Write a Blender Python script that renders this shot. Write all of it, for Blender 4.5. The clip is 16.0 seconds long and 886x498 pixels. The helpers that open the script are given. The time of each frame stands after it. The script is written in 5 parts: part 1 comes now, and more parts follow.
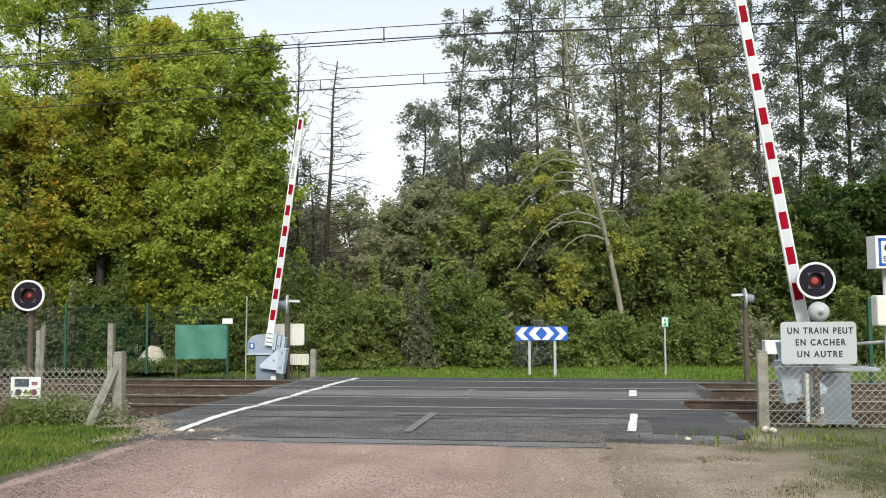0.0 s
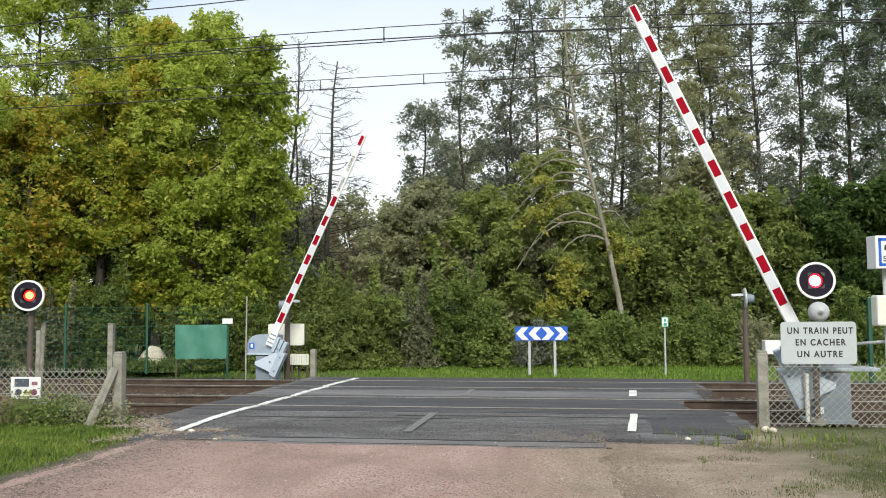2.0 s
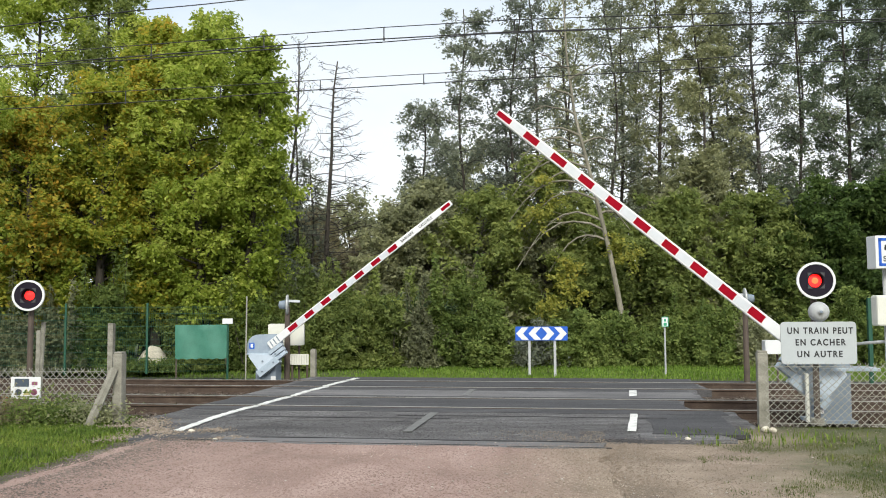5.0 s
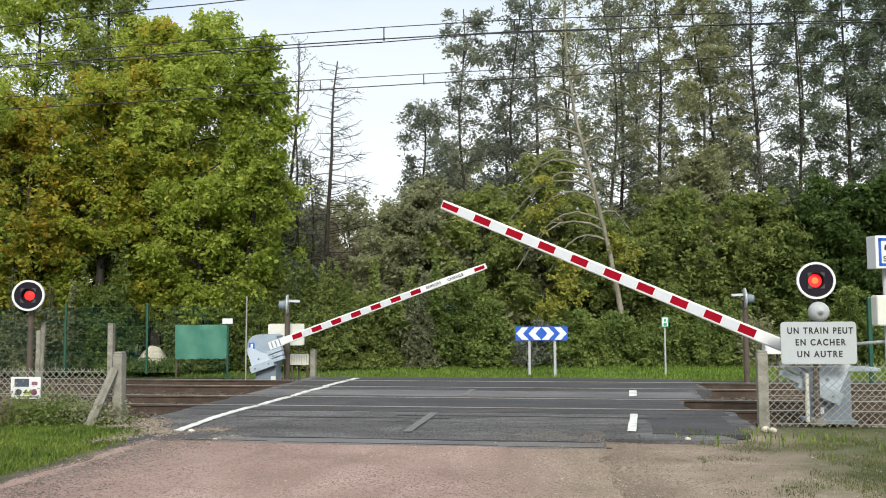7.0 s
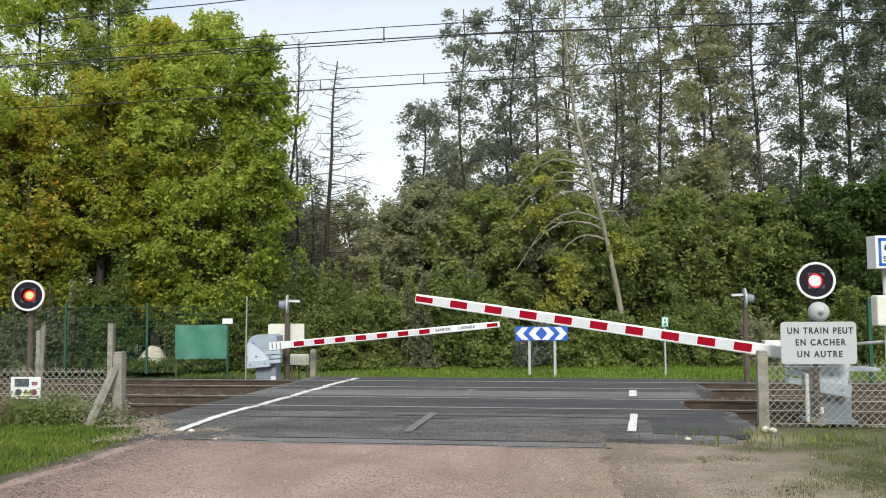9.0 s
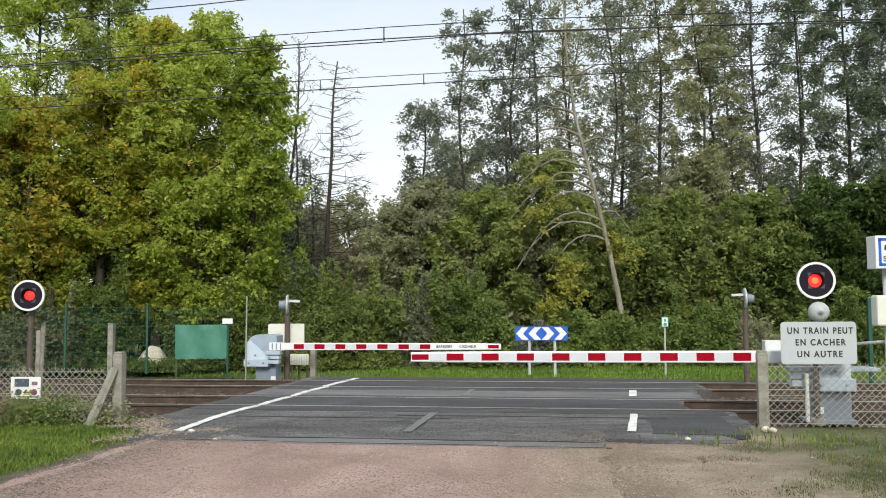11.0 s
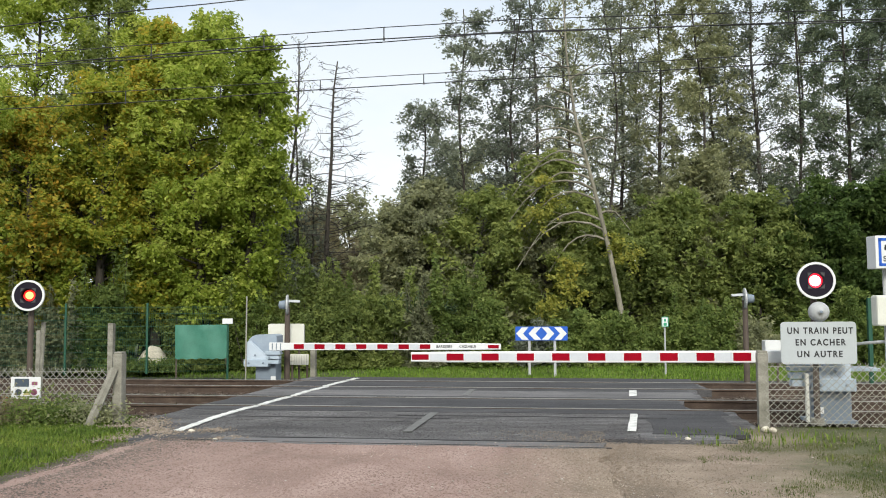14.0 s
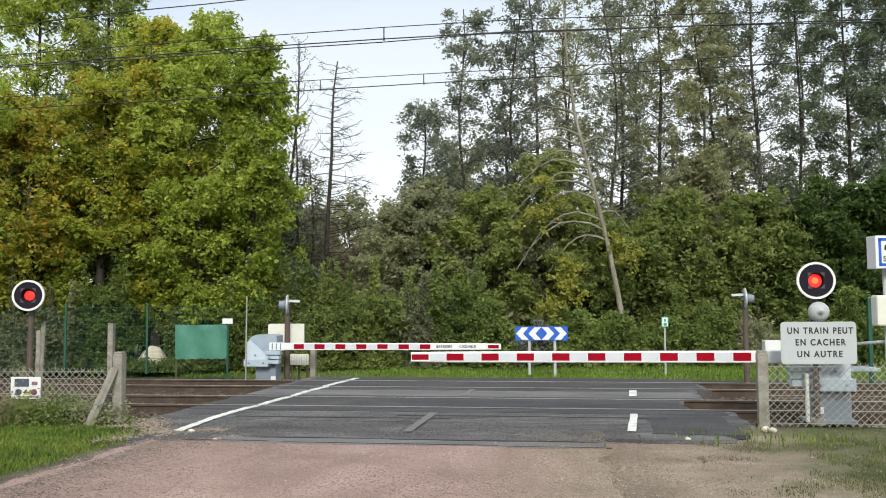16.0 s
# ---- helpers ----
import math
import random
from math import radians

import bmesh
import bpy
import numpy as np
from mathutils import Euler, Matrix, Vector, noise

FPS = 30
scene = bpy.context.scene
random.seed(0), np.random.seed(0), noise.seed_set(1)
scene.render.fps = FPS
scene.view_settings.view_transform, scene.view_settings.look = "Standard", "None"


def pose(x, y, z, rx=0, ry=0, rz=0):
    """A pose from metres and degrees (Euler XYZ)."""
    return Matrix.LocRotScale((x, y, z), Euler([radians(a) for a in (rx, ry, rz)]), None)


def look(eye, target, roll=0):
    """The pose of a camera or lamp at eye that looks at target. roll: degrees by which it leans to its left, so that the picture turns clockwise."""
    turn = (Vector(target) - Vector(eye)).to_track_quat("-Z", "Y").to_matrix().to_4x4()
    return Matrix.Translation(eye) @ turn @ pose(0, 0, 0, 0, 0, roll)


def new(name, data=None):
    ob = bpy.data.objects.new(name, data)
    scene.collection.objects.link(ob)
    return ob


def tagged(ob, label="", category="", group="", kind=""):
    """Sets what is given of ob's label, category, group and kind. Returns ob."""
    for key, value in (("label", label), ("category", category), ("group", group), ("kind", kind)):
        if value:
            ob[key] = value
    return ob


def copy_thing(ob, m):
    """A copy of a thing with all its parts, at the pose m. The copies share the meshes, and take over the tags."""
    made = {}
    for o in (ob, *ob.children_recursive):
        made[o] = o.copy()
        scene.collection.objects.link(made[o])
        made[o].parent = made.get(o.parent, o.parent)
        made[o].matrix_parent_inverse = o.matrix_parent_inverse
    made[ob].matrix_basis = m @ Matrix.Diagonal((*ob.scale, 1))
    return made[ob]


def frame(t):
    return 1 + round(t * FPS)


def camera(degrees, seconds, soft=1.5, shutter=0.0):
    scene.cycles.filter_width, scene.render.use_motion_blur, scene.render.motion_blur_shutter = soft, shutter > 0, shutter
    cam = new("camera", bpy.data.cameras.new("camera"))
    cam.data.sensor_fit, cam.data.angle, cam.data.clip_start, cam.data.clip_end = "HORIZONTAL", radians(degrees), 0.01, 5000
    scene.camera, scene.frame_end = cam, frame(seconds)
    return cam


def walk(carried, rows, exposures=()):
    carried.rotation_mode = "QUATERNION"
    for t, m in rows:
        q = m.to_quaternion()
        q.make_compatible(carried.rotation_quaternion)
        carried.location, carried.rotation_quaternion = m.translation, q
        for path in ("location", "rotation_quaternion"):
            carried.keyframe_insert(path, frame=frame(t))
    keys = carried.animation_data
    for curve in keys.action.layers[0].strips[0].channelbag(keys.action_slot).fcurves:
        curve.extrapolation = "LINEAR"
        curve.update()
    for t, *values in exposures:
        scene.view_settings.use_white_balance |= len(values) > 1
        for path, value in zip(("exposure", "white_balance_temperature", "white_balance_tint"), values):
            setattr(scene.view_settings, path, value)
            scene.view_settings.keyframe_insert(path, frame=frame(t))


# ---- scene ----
cam = camera(52.6, 16.0, soft=1.0)
EYE = look((0, 0, 1.5), (0, 10, 2.187), -0.3)
walk(cam, [(0, EYE), (16, EYE)], [(0, 0.44, 6450, 6), (4.2, 0.44, 6450, 6), (7.5, 0.41, 6450, 6), (9.2, 0.37, 6450, 6), (16, 0.37, 6450, 6)])

# The rails lie at z = 0. u runs along the tracks, v along the road; both are turned by YAW from x and y.
YAW = radians(-8.5)
CU, SU = math.cos(YAW), math.sin(YAW)
TRACK = Matrix.Rotation(YAW, 4, "Z")


def uv(u, v, z=0.0):
    """World place of a point given along the tracks and along the road."""
    return Vector((u * CU - v * SU, u * SU + v * CU, z))


# ---- light ----
SUN_EL, SUN_AZ = radians(31), radians(176)
world = bpy.data.worlds.new("world")
scene.world = world
world.use_nodes = True


def sky():
    nt = world.node_tree
    nt.nodes.clear()
    out = nt.nodes.new("ShaderNodeOutputWorld")
    bg = nt.nodes.new("ShaderNodeBackground")
    tex = nt.nodes.new("ShaderNodeTexSky")
    tex.sky_type, tex.sun_disc = "NISHITA", False
    tex.sun_elevation, tex.sun_rotation = SUN_EL, SUN_AZ
    tex.air_density, tex.dust_density = 1.0, 2.0
    co = nt.nodes.new("ShaderNodeTexCoord")
    mp = nt.nodes.new("ShaderNodeMapping")
    mp.inputs["Scale"].default_value = (1.3, 1.3, 3.0)
    no = nt.nodes.new("ShaderNodeTexNoise")
    no.inputs["Scale"].default_value, no.inputs["Detail"].default_value = 1.7, 5
    no.inputs["Roughness"].default_value = 0.55
    ramp = nt.nodes.new("ShaderNodeValToRGB")
    ramp.color_ramp.elements[0].position, ramp.color_ramp.elements[1].position = 0.30, 0.56
    ramp.color_ramp.elements[0].color = (0.62, 0.62, 0.62, 1)
    mix = nt.nodes.new("ShaderNodeMix")
    mix.data_type = "RGBA"
    # overcast: white low down, a bluish veil above it, brightest overhead
    sep = nt.nodes.new("ShaderNodeSeparateXYZ")
    veil = nt.nodes.new("ShaderNodeValToRGB")
    for e, (p, col) in zip([*veil.color_ramp.elements, *[veil.color_ramp.elements.new(q) for q in (0.14, 0.34, 0.6)]], ((0.0, (0.63, 0.63, 0.64)), (1.0, (1.0, 1.0, 1.0)), (0.14, (0.64, 0.645, 0.665)), (0.34, (0.47, 0.515, 0.59)), (0.6, (0.75, 0.78, 0.85)))):
        e.position, e.color = p, (*col, 1)
    gain = nt.nodes.new("ShaderNodeVectorMath")
    gain.operation, gain.inputs["Scale"].default_value = "SCALE", 9.8
    link = nt.links.new
    link(co.outputs["Generated"], mp.inputs["Vector"])
    link(mp.outputs["Vector"], no.inputs["Vector"])
    link(no.outputs["Fac"], ramp.inputs["Fac"])
    link(ramp.outputs["Color"], mix.inputs["Factor"])
    link(co.outputs["Generated"], sep.inputs["Vector"])
    link(sep.outputs["Z"], veil.inputs["Fac"])
    link(veil.outputs["Color"], gain.inputs[0])
    link(gain.outputs["Vector"], mix.inputs["B"])
    link(tex.outputs["Color"], mix.inputs["A"])
    link(mix.outputs["Result"], bg.inputs["Color"])
    bg.inputs["Strength"].default_value = 0.135
    link(bg.outputs["Background"], out.inputs["Surface"])


sky()
sun = new("sun", bpy.data.lights.new("sun", "SUN"))
sun.data.energy, sun.data.angle, sun.data.color = 2.8, radians(18), (1.0, 0.95, 0.84)
sun.matrix_world = look((0, 0, 0), (-math.sin(SUN_AZ) * math.cos(SUN_EL), -math.cos(SUN_AZ) * math.cos(SUN_EL), -math.sin(SUN_EL)))


# ---- materials ----
def material(name, stops, scale=6.0, fine=60.0, rough=0.7, bump=0.3, metal=0.0, depth=0.01, warp=0.0, per_object=0.0, per_island=0.0, stretch=(1, 1, 1), spec=0.4, span=0.4):
    """A surface whose colour follows two noises, coarse (stains) and fine (grain), over the given colours."""
    m = bpy.data.materials.new(name)
    m.use_nodes = True
    nt = m.node_tree
    b = nt.nodes["Principled BSDF"]
    b.inputs["Roughness"].default_value, b.inputs["Metallic"].default_value = rough, metal
    b.inputs["Specular IOR Level"].default_value = spec
    link = nt.links.new
    geo = nt.nodes.new("ShaderNodeTexCoord")
    mp = nt.nodes.new("ShaderNodeMapping")
    mp.inputs["Scale"].default_value = stretch
    link(geo.outputs["Object"], mp.inputs["Vector"])
    n1, n2 = nt.nodes.new("ShaderNodeTexNoise"), nt.nodes.new("ShaderNodeTexNoise")
    for n, s in ((n1, scale), (n2, fine)):
        n.inputs["Scale"].default_value, n.inputs["Detail"].default_value = s, 4
        n.inputs["Roughness"].default_value = 0.6
        link(mp.outputs["Vector"], n.inputs["Vector"])
    n1.inputs["Distortion"].default_value = warp
    add = nt.nodes.new("ShaderNodeMath")
    add.operation, add.inputs[1].default_value = "MULTIPLY_ADD", 0.62
    half = nt.nodes.new("ShaderNodeMath")
    half.operation, half.inputs[1].default_value = "MULTIPLY", 0.38
    link(n2.outputs["Fac"], half.inputs[0])
    link(n1.outputs["Fac"], add.inputs[0])
    link(half.outputs[0], add.inputs[2])
    value = add.outputs[0]
    for amount, node, socket in ((per_object, "ShaderNodeObjectInfo", "Random"), (per_island, "ShaderNodeNewGeometry", "Random Per Island")):
        if amount:
            r = nt.nodes.new(node)
            ma = nt.nodes.new("ShaderNodeMath")
            ma.operation, ma.inputs[1].default_value = "MULTIPLY_ADD", amount
            off = nt.nodes.new("ShaderNodeMath")
            off.operation, off.inputs[1].default_value = "SUBTRACT", amount / 2
            link(r.outputs[socket], ma.inputs[0])
            link(value, ma.inputs[2])
            link(ma.outputs[0], off.inputs[0])
            value = off.outputs[0]
    ramp = nt.nodes.new("ShaderNodeValToRGB")
    els = ramp.color_ramp.elements
    n = len(stops)
    for i, c in enumerate(stops):
        p = 0.5 - span / 2 + span * i / max(1, n - 1)
        e = els[i] if i < 2 else els.new(p)
        e.position, e.color = p, (*c, 1)
    if n == 1:
        els[1].color = (*stops[0], 1)
    link(value, ramp.inputs["Fac"])
    link(ramp.outputs["Color"], b.inputs["Base Color"])
    if bump:
        bu = nt.nodes.new("ShaderNodeBump")
        bu.inputs["Strength"].default_value, bu.inputs["Distance"].default_value = bump, depth
        link(n2.outputs["Fac"], bu.inputs["Height"])
        link(bu.outputs["Normal"], b.inputs["Normal"])
    return m


def glow(name, colour, strength):
    m = bpy.data.materials.new(name)
    m.use_nodes = True
    b = m.node_tree.nodes["Principled BSDF"]
    b.inputs["Base Color"].default_value = (*colour, 1)
    b.inputs["Emission Color"].default_value = (*colour, 1)
    b.inputs["Emission Strength"].default_value = strength
    return m


def leaf_material(name, stops, patch=0.5, light=0.45):
    """Leaves: colour by patches of the crown and leaf by leaf, letting some light through."""
    m = material(name, stops, scale=patch, fine=2.2, rough=0.62, bump=0, per_island=0.30, per_object=0.14, warp=0.4, spec=0.22)
    nt = m.node_tree
    b, out = nt.nodes["Principled BSDF"], nt.nodes["Material Output"]
    tr, mx = nt.nodes.new("ShaderNodeBsdfTranslucent"), nt.nodes.new("ShaderNodeMixShader")
    src = b.inputs["Base Color"].links[0].from_socket
    nt.links.new(src, tr.inputs["Color"])
    mx.inputs["Fac"].default_value = light
    nt.links.new(b.outputs["BSDF"], mx.inputs[1])
    nt.links.new(tr.outputs["BSDF"], mx.inputs[2])
    nt.links.new(mx.outputs["Shader"], out.inputs["Surface"])
    return m


M_GREY = material("worn_asphalt", [(0.0348, 0.0336, 0.0355), (0.0634, 0.0611, 0.0641), (0.0912, 0.0881, 0.092), (0.1662, 0.1607, 0.1639)], 1.4, 55, 0.85, 1.0, depth=0.014, warp=1.6, span=0.26, stretch=(0.5, 1.4, 1))
M_DARK = material("dark_asphalt", [(0.0219, 0.0219, 0.025), (0.0375, 0.0367, 0.0414), (0.0719, 0.0703, 0.075)], 1.3, 60, 0.8, 0.6, depth=0.008, warp=1.2, span=0.32, stretch=(0.4, 1.4, 1))
M_LIGHT = material("pale_asphalt", [(0.0655, 0.0638, 0.0664), (0.105, 0.1016, 0.1058), (0.1596, 0.1546, 0.1579)], 1.0, 70, 0.85, 0.6, depth=0.008, warp=1.2, span=0.32, stretch=(0.5, 1.3, 1))
M_LINE = material("road_paint", [(0.22, 0.22, 0.215), (0.58, 0.58, 0.565), (0.70, 0.70, 0.685)], 6, 45, 0.6, 0.3, span=0.3)
M_OLDLINE = material("faded_paint", [(0.0785, 0.0785, 0.0785), (0.1142, 0.1142, 0.1128), (0.1714, 0.1714, 0.1678)], 6, 50, 0.7, 0.3)
M_SOIL = material("grass_soil", [(0.04, 0.055, 0.016), (0.07, 0.09, 0.026), (0.12, 0.105, 0.05)], 0.7, 25, 0.95, 0.7, depth=0.03)
M_BALLAST = material("ballast", [(0.0354, 0.0266, 0.0207), (0.0945, 0.0738, 0.059), (0.1594, 0.1358, 0.1181)], 1.5, 18, 0.9, 1.0, depth=0.05, per_island=0.3)
M_RUST = material("rusty_rail", [(0.038, 0.026, 0.02), (0.068, 0.047, 0.036), (0.12, 0.088, 0.068)], 4, 80, 0.75, 0.3, metal=0.3)
M_RAILTOP = material("rail_head", [(0.22, 0.215, 0.21), (0.42, 0.41, 0.40)], 4, 80, 0.4, 0.1, metal=0.7)
M_WHITE = material("white_paint", [(0.55, 0.56, 0.575), (0.64, 0.645, 0.655)], 5, 50, 0.4, 0.05)
M_RED = material("red_film", [(0.20, 0.001, 0.009), (0.27, 0.002, 0.013)], 5, 50, 0.65, 0.03, spec=0.06)
M_BOX = material("blue_grey_paint", [(0.24, 0.29, 0.35), (0.32, 0.38, 0.45), (0.38, 0.44, 0.51)], 3, 60, 0.45, 0.08)
M_HOOD = material("slate_blue_paint", [(0.19, 0.235, 0.29), (0.25, 0.30, 0.365), (0.30, 0.355, 0.42)], 3, 60, 0.45, 0.08)
M_PLATE = material("pale_blue_grey_paint", [(0.36, 0.42, 0.50), (0.45, 0.51, 0.59)], 3, 60, 0.5, 0.08)
M_BOXDARK = material("grey_paint", [(0.13, 0.16, 0.20), (0.19, 0.23, 0.28)], 3, 60, 0.5, 0.08)
M_CONC = material("old_concrete", [(0.10, 0.095, 0.075), (0.20, 0.19, 0.16), (0.33, 0.32, 0.28)], 5, 60, 0.9, 0.6, depth=0.008)
M_WIRE = material("dark_cable", [(0.02, 0.02, 0.022)], 5, 60, 0.6, 0.0)
M_ZINC = material("galvanised_wire", [(0.20, 0.195, 0.17), (0.36, 0.35, 0.31)], 6, 80, 0.6, 0.1, metal=0.1)
M_POST = material("dark_brown_post", [(0.05, 0.038, 0.032), (0.10, 0.075, 0.06)], 4, 60, 0.7, 0.2)
M_BLACK = material("black_target", [(0.012, 0.010, 0.016), (0.020, 0.017, 0.026)], 5, 60, 0.85, 0.05, spec=0.08)
M_BLUE = material("blue_film", [(0.01, 0.07, 0.38), (0.015, 0.1, 0.48)], 5, 60, 0.4, 0.02)
M_INK = material("black_lettering", [(0.012, 0.012, 0.014)], 5, 60, 0.5, 0.0)
M_GREEN = material("green_fence_paint", [(0.008, 0.05, 0.03), (0.014, 0.075, 0.045)], 4, 60, 0.5, 0.1)
M_TARP = material("green_tarpaulin", [(0.03, 0.12, 0.085), (0.045, 0.165, 0.118), (0.06, 0.20, 0.15)], 3, 40, 0.6, 0.4, depth=0.02)
M_CREAM = material("cream_plastic", [(0.50, 0.50, 0.45), (0.60, 0.60, 0.55)], 4, 50, 0.5, 0.1)
M_ROCK = material("pale_rubble", [(0.3, 0.26, 0.2), (0.5, 0.46, 0.38), (0.62, 0.58, 0.5)], 3, 30, 0.9, 0.8, depth=0.03)
M_BARK = material("grey_bark", [(0.02, 0.017, 0.014), (0.04, 0.034, 0.028), (0.08, 0.07, 0.058)], 3, 25, 0.9, 0.8, depth=0.03, stretch=(1, 1, 0.2))
M_PALEBARK = material("pale_dead_bark", [(0.085, 0.0782, 0.0578), (0.17, 0.1564, 0.1224), (0.306, 0.2856, 0.2295)], 3, 25, 0.9, 0.7, depth=0.03, stretch=(1, 1, 0.3))
M_LENS = material("red_lens", [(0.022, 0.006, 0.008), (0.04, 0.008, 0.01)], 8, 60, 0.3, 0.1, spec=0.2)
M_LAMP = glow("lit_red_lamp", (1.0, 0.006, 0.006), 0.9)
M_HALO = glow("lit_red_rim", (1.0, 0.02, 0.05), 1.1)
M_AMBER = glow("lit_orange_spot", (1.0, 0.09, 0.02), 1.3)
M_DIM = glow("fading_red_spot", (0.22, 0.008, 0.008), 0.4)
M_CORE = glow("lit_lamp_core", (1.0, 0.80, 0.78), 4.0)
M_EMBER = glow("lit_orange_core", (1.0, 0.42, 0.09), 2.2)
L_LIME = leaf_material("lime_leaves", [(0.16, 0.22, 0.034), (0.31, 0.385, 0.06), (0.50, 0.54, 0.12)], 0.45, 0.6)
L_GOLD = leaf_material("golden_leaves", [(0.16, 0.22, 0.032), (0.29, 0.345, 0.05), (0.42, 0.41, 0.06), (0.54, 0.38, 0.055)], 0.4, 0.6)
L_AUTUMN = leaf_material("autumn_leaves", [(0.15, 0.21, 0.035), (0.27, 0.31, 0.05), (0.42, 0.37, 0.055), (0.52, 0.31, 0.045)], 0.5, 0.6)
L_RUSSET = leaf_material("russet_leaves", [(0.10, 0.10, 0.03), (0.24, 0.12, 0.04), (0.34, 0.15, 0.05)], 1.5, 0.4)
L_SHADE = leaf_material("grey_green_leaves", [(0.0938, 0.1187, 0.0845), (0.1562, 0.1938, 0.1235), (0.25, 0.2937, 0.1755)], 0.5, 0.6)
L_DEEP = leaf_material("deep_green_leaves", [(0.05, 0.085, 0.026), (0.095, 0.15, 0.04), (0.17, 0.235, 0.065)], 0.5, 0.6)
L_DARK = leaf_material("dark_leaves", [(0.125, 0.143, 0.115), (0.195, 0.218, 0.165), (0.30, 0.325, 0.23)], 0.5, 0.6)
# olive lightened with grey: the haze of distance is put into the colour
L_OLIVE = leaf_material("hazy_olive_leaves", [(0.165, 0.178, 0.11), (0.265, 0.28, 0.16), (0.40, 0.405, 0.22)], 0.5, 0.6)
L_HEDGE = leaf_material("hedge_leaves", [(0.08, 0.12, 0.032), (0.155, 0.21, 0.055), (0.28, 0.335, 0.10)], 0.8, 0.55)
# brown paled towards grey, carrying distance haze in its colour
L_BROWN = leaf_material("hazy_brown_leaves", [(0.17, 0.155, 0.10), (0.25, 0.225, 0.135), (0.34, 0.31, 0.18)], 0.7, 0.6)
L_MID = leaf_material("mid_green_leaves", [(0.12, 0.16, 0.05), (0.22, 0.27, 0.08), (0.37, 0.41, 0.13)], 0.5, 0.6)
L_YELLOW = leaf_material("yellow_leaves", [(0.20, 0.24, 0.05), (0.32, 0.33, 0.07), (0.42, 0.38, 0.08)], 0.5, 0.5)
M_GRASS = leaf_material("grass_blades", [(0.06, 0.10, 0.016), (0.12, 0.185, 0.026), (0.22, 0.265, 0.05)], 0.8, 0.4)
M_LAWN = leaf_material("lush_grass_blades", [(0.085, 0.15, 0.02), (0.155, 0.25, 0.035), (0.25, 0.33, 0.07)], 0.8, 0.4)
M_DRYGRASS = leaf_material("dry_grass_blades", [(0.05, 0.07, 0.018), (0.085, 0.11, 0.027), (0.14, 0.14, 0.05)], 0.8, 0.4)


def worn_across(m, low, high, stops, spread=3.2, size=0.9):
    """Lets a ground material give way to other colours across the road (along u), in uneven patches."""
    nt = m.node_tree
    link = nt.links.new
    b = nt.nodes["Principled BSDF"]
    first = b.inputs["Base Color"].links[0].from_socket
    value = first.node.inputs["Fac"].links[0].from_socket
    co = nt.nodes.new("ShaderNodeTexCoord")
    dot = nt.nodes.new("ShaderNodeVectorMath")
    dot.operation, dot.inputs[1].default_value = "DOT_PRODUCT", (CU, SU, 0)
    patch = nt.nodes.new("ShaderNodeTexNoise")
    patch.inputs["Scale"].default_value, patch.inputs["Detail"].default_value, patch.inputs["Roughness"].default_value = size, 6, 0.65
    ma = nt.nodes.new("ShaderNodeMath")
    ma.operation, ma.inputs[1].default_value = "MULTIPLY_ADD", spread
    span = nt.nodes.new("ShaderNodeMapRange")
    span.inputs["From Min"].default_value, span.inputs["From Max"].default_value = low + spread / 2, high + spread / 2
    ramp = nt.nodes.new("ShaderNodeValToRGB")
    while len(ramp.color_ramp.elements) < len(stops):
        ramp.color_ramp.elements.new(0.5)
    for k, col in enumerate(stops):
        ramp.color_ramp.elements[k].position, ramp.color_ramp.elements[k].color = 0.34 + 0.32 * k / (len(stops) - 1), (*col, 1)
    mix = nt.nodes.new("ShaderNodeMix")
    mix.data_type = "RGBA"
    link(co.outputs["Object"], dot.inputs[0])
    link(co.outputs["Object"], patch.inputs["Vector"])
    link(patch.outputs["Fac"], ma.inputs[0])
    link(dot.outputs["Value"], ma.inputs[2])
    link(ma.outputs[0], span.inputs["Value"])
    link(value, ramp.inputs["Fac"])
    link(span.outputs["Result"], mix.inputs["Factor"])
    link(first, mix.inputs["A"])
    link(ramp.outputs["Color"], mix.inputs["B"])
    link(mix.outputs["Result"], b.inputs["Base Color"])
    return m


TAN = [(0.12, 0.094, 0.07), (0.21, 0.163, 0.124), (0.26, 0.206, 0.16), (0.37, 0.31, 0.255)]
# reddish asphalt, tan with trodden gravel along one edge
M_PINK = worn_across(material("pink_asphalt", [(0.1282, 0.0886, 0.0762), (0.2173, 0.1486, 0.1274), (0.2786, 0.1982, 0.1734), (0.379, 0.2867, 0.256)], 0.7, 60, 0.92, 0.6, depth=0.014, warp=0.5, span=0.30, stretch=(1.2, 0.7, 1)), -0.9, 0.2, TAN, 1.6)
# trodden gravel beside the road, giving way to thin turf farther out
M_VERGE = worn_across(material("gravel_verge", TAN, 1.0, 55, 0.95, 1.0, depth=0.016, warp=0.5, span=0.32), 1.5, 2.9, [(0.036, 0.046, 0.015), (0.066, 0.072, 0.026), (0.135, 0.112, 0.06)])


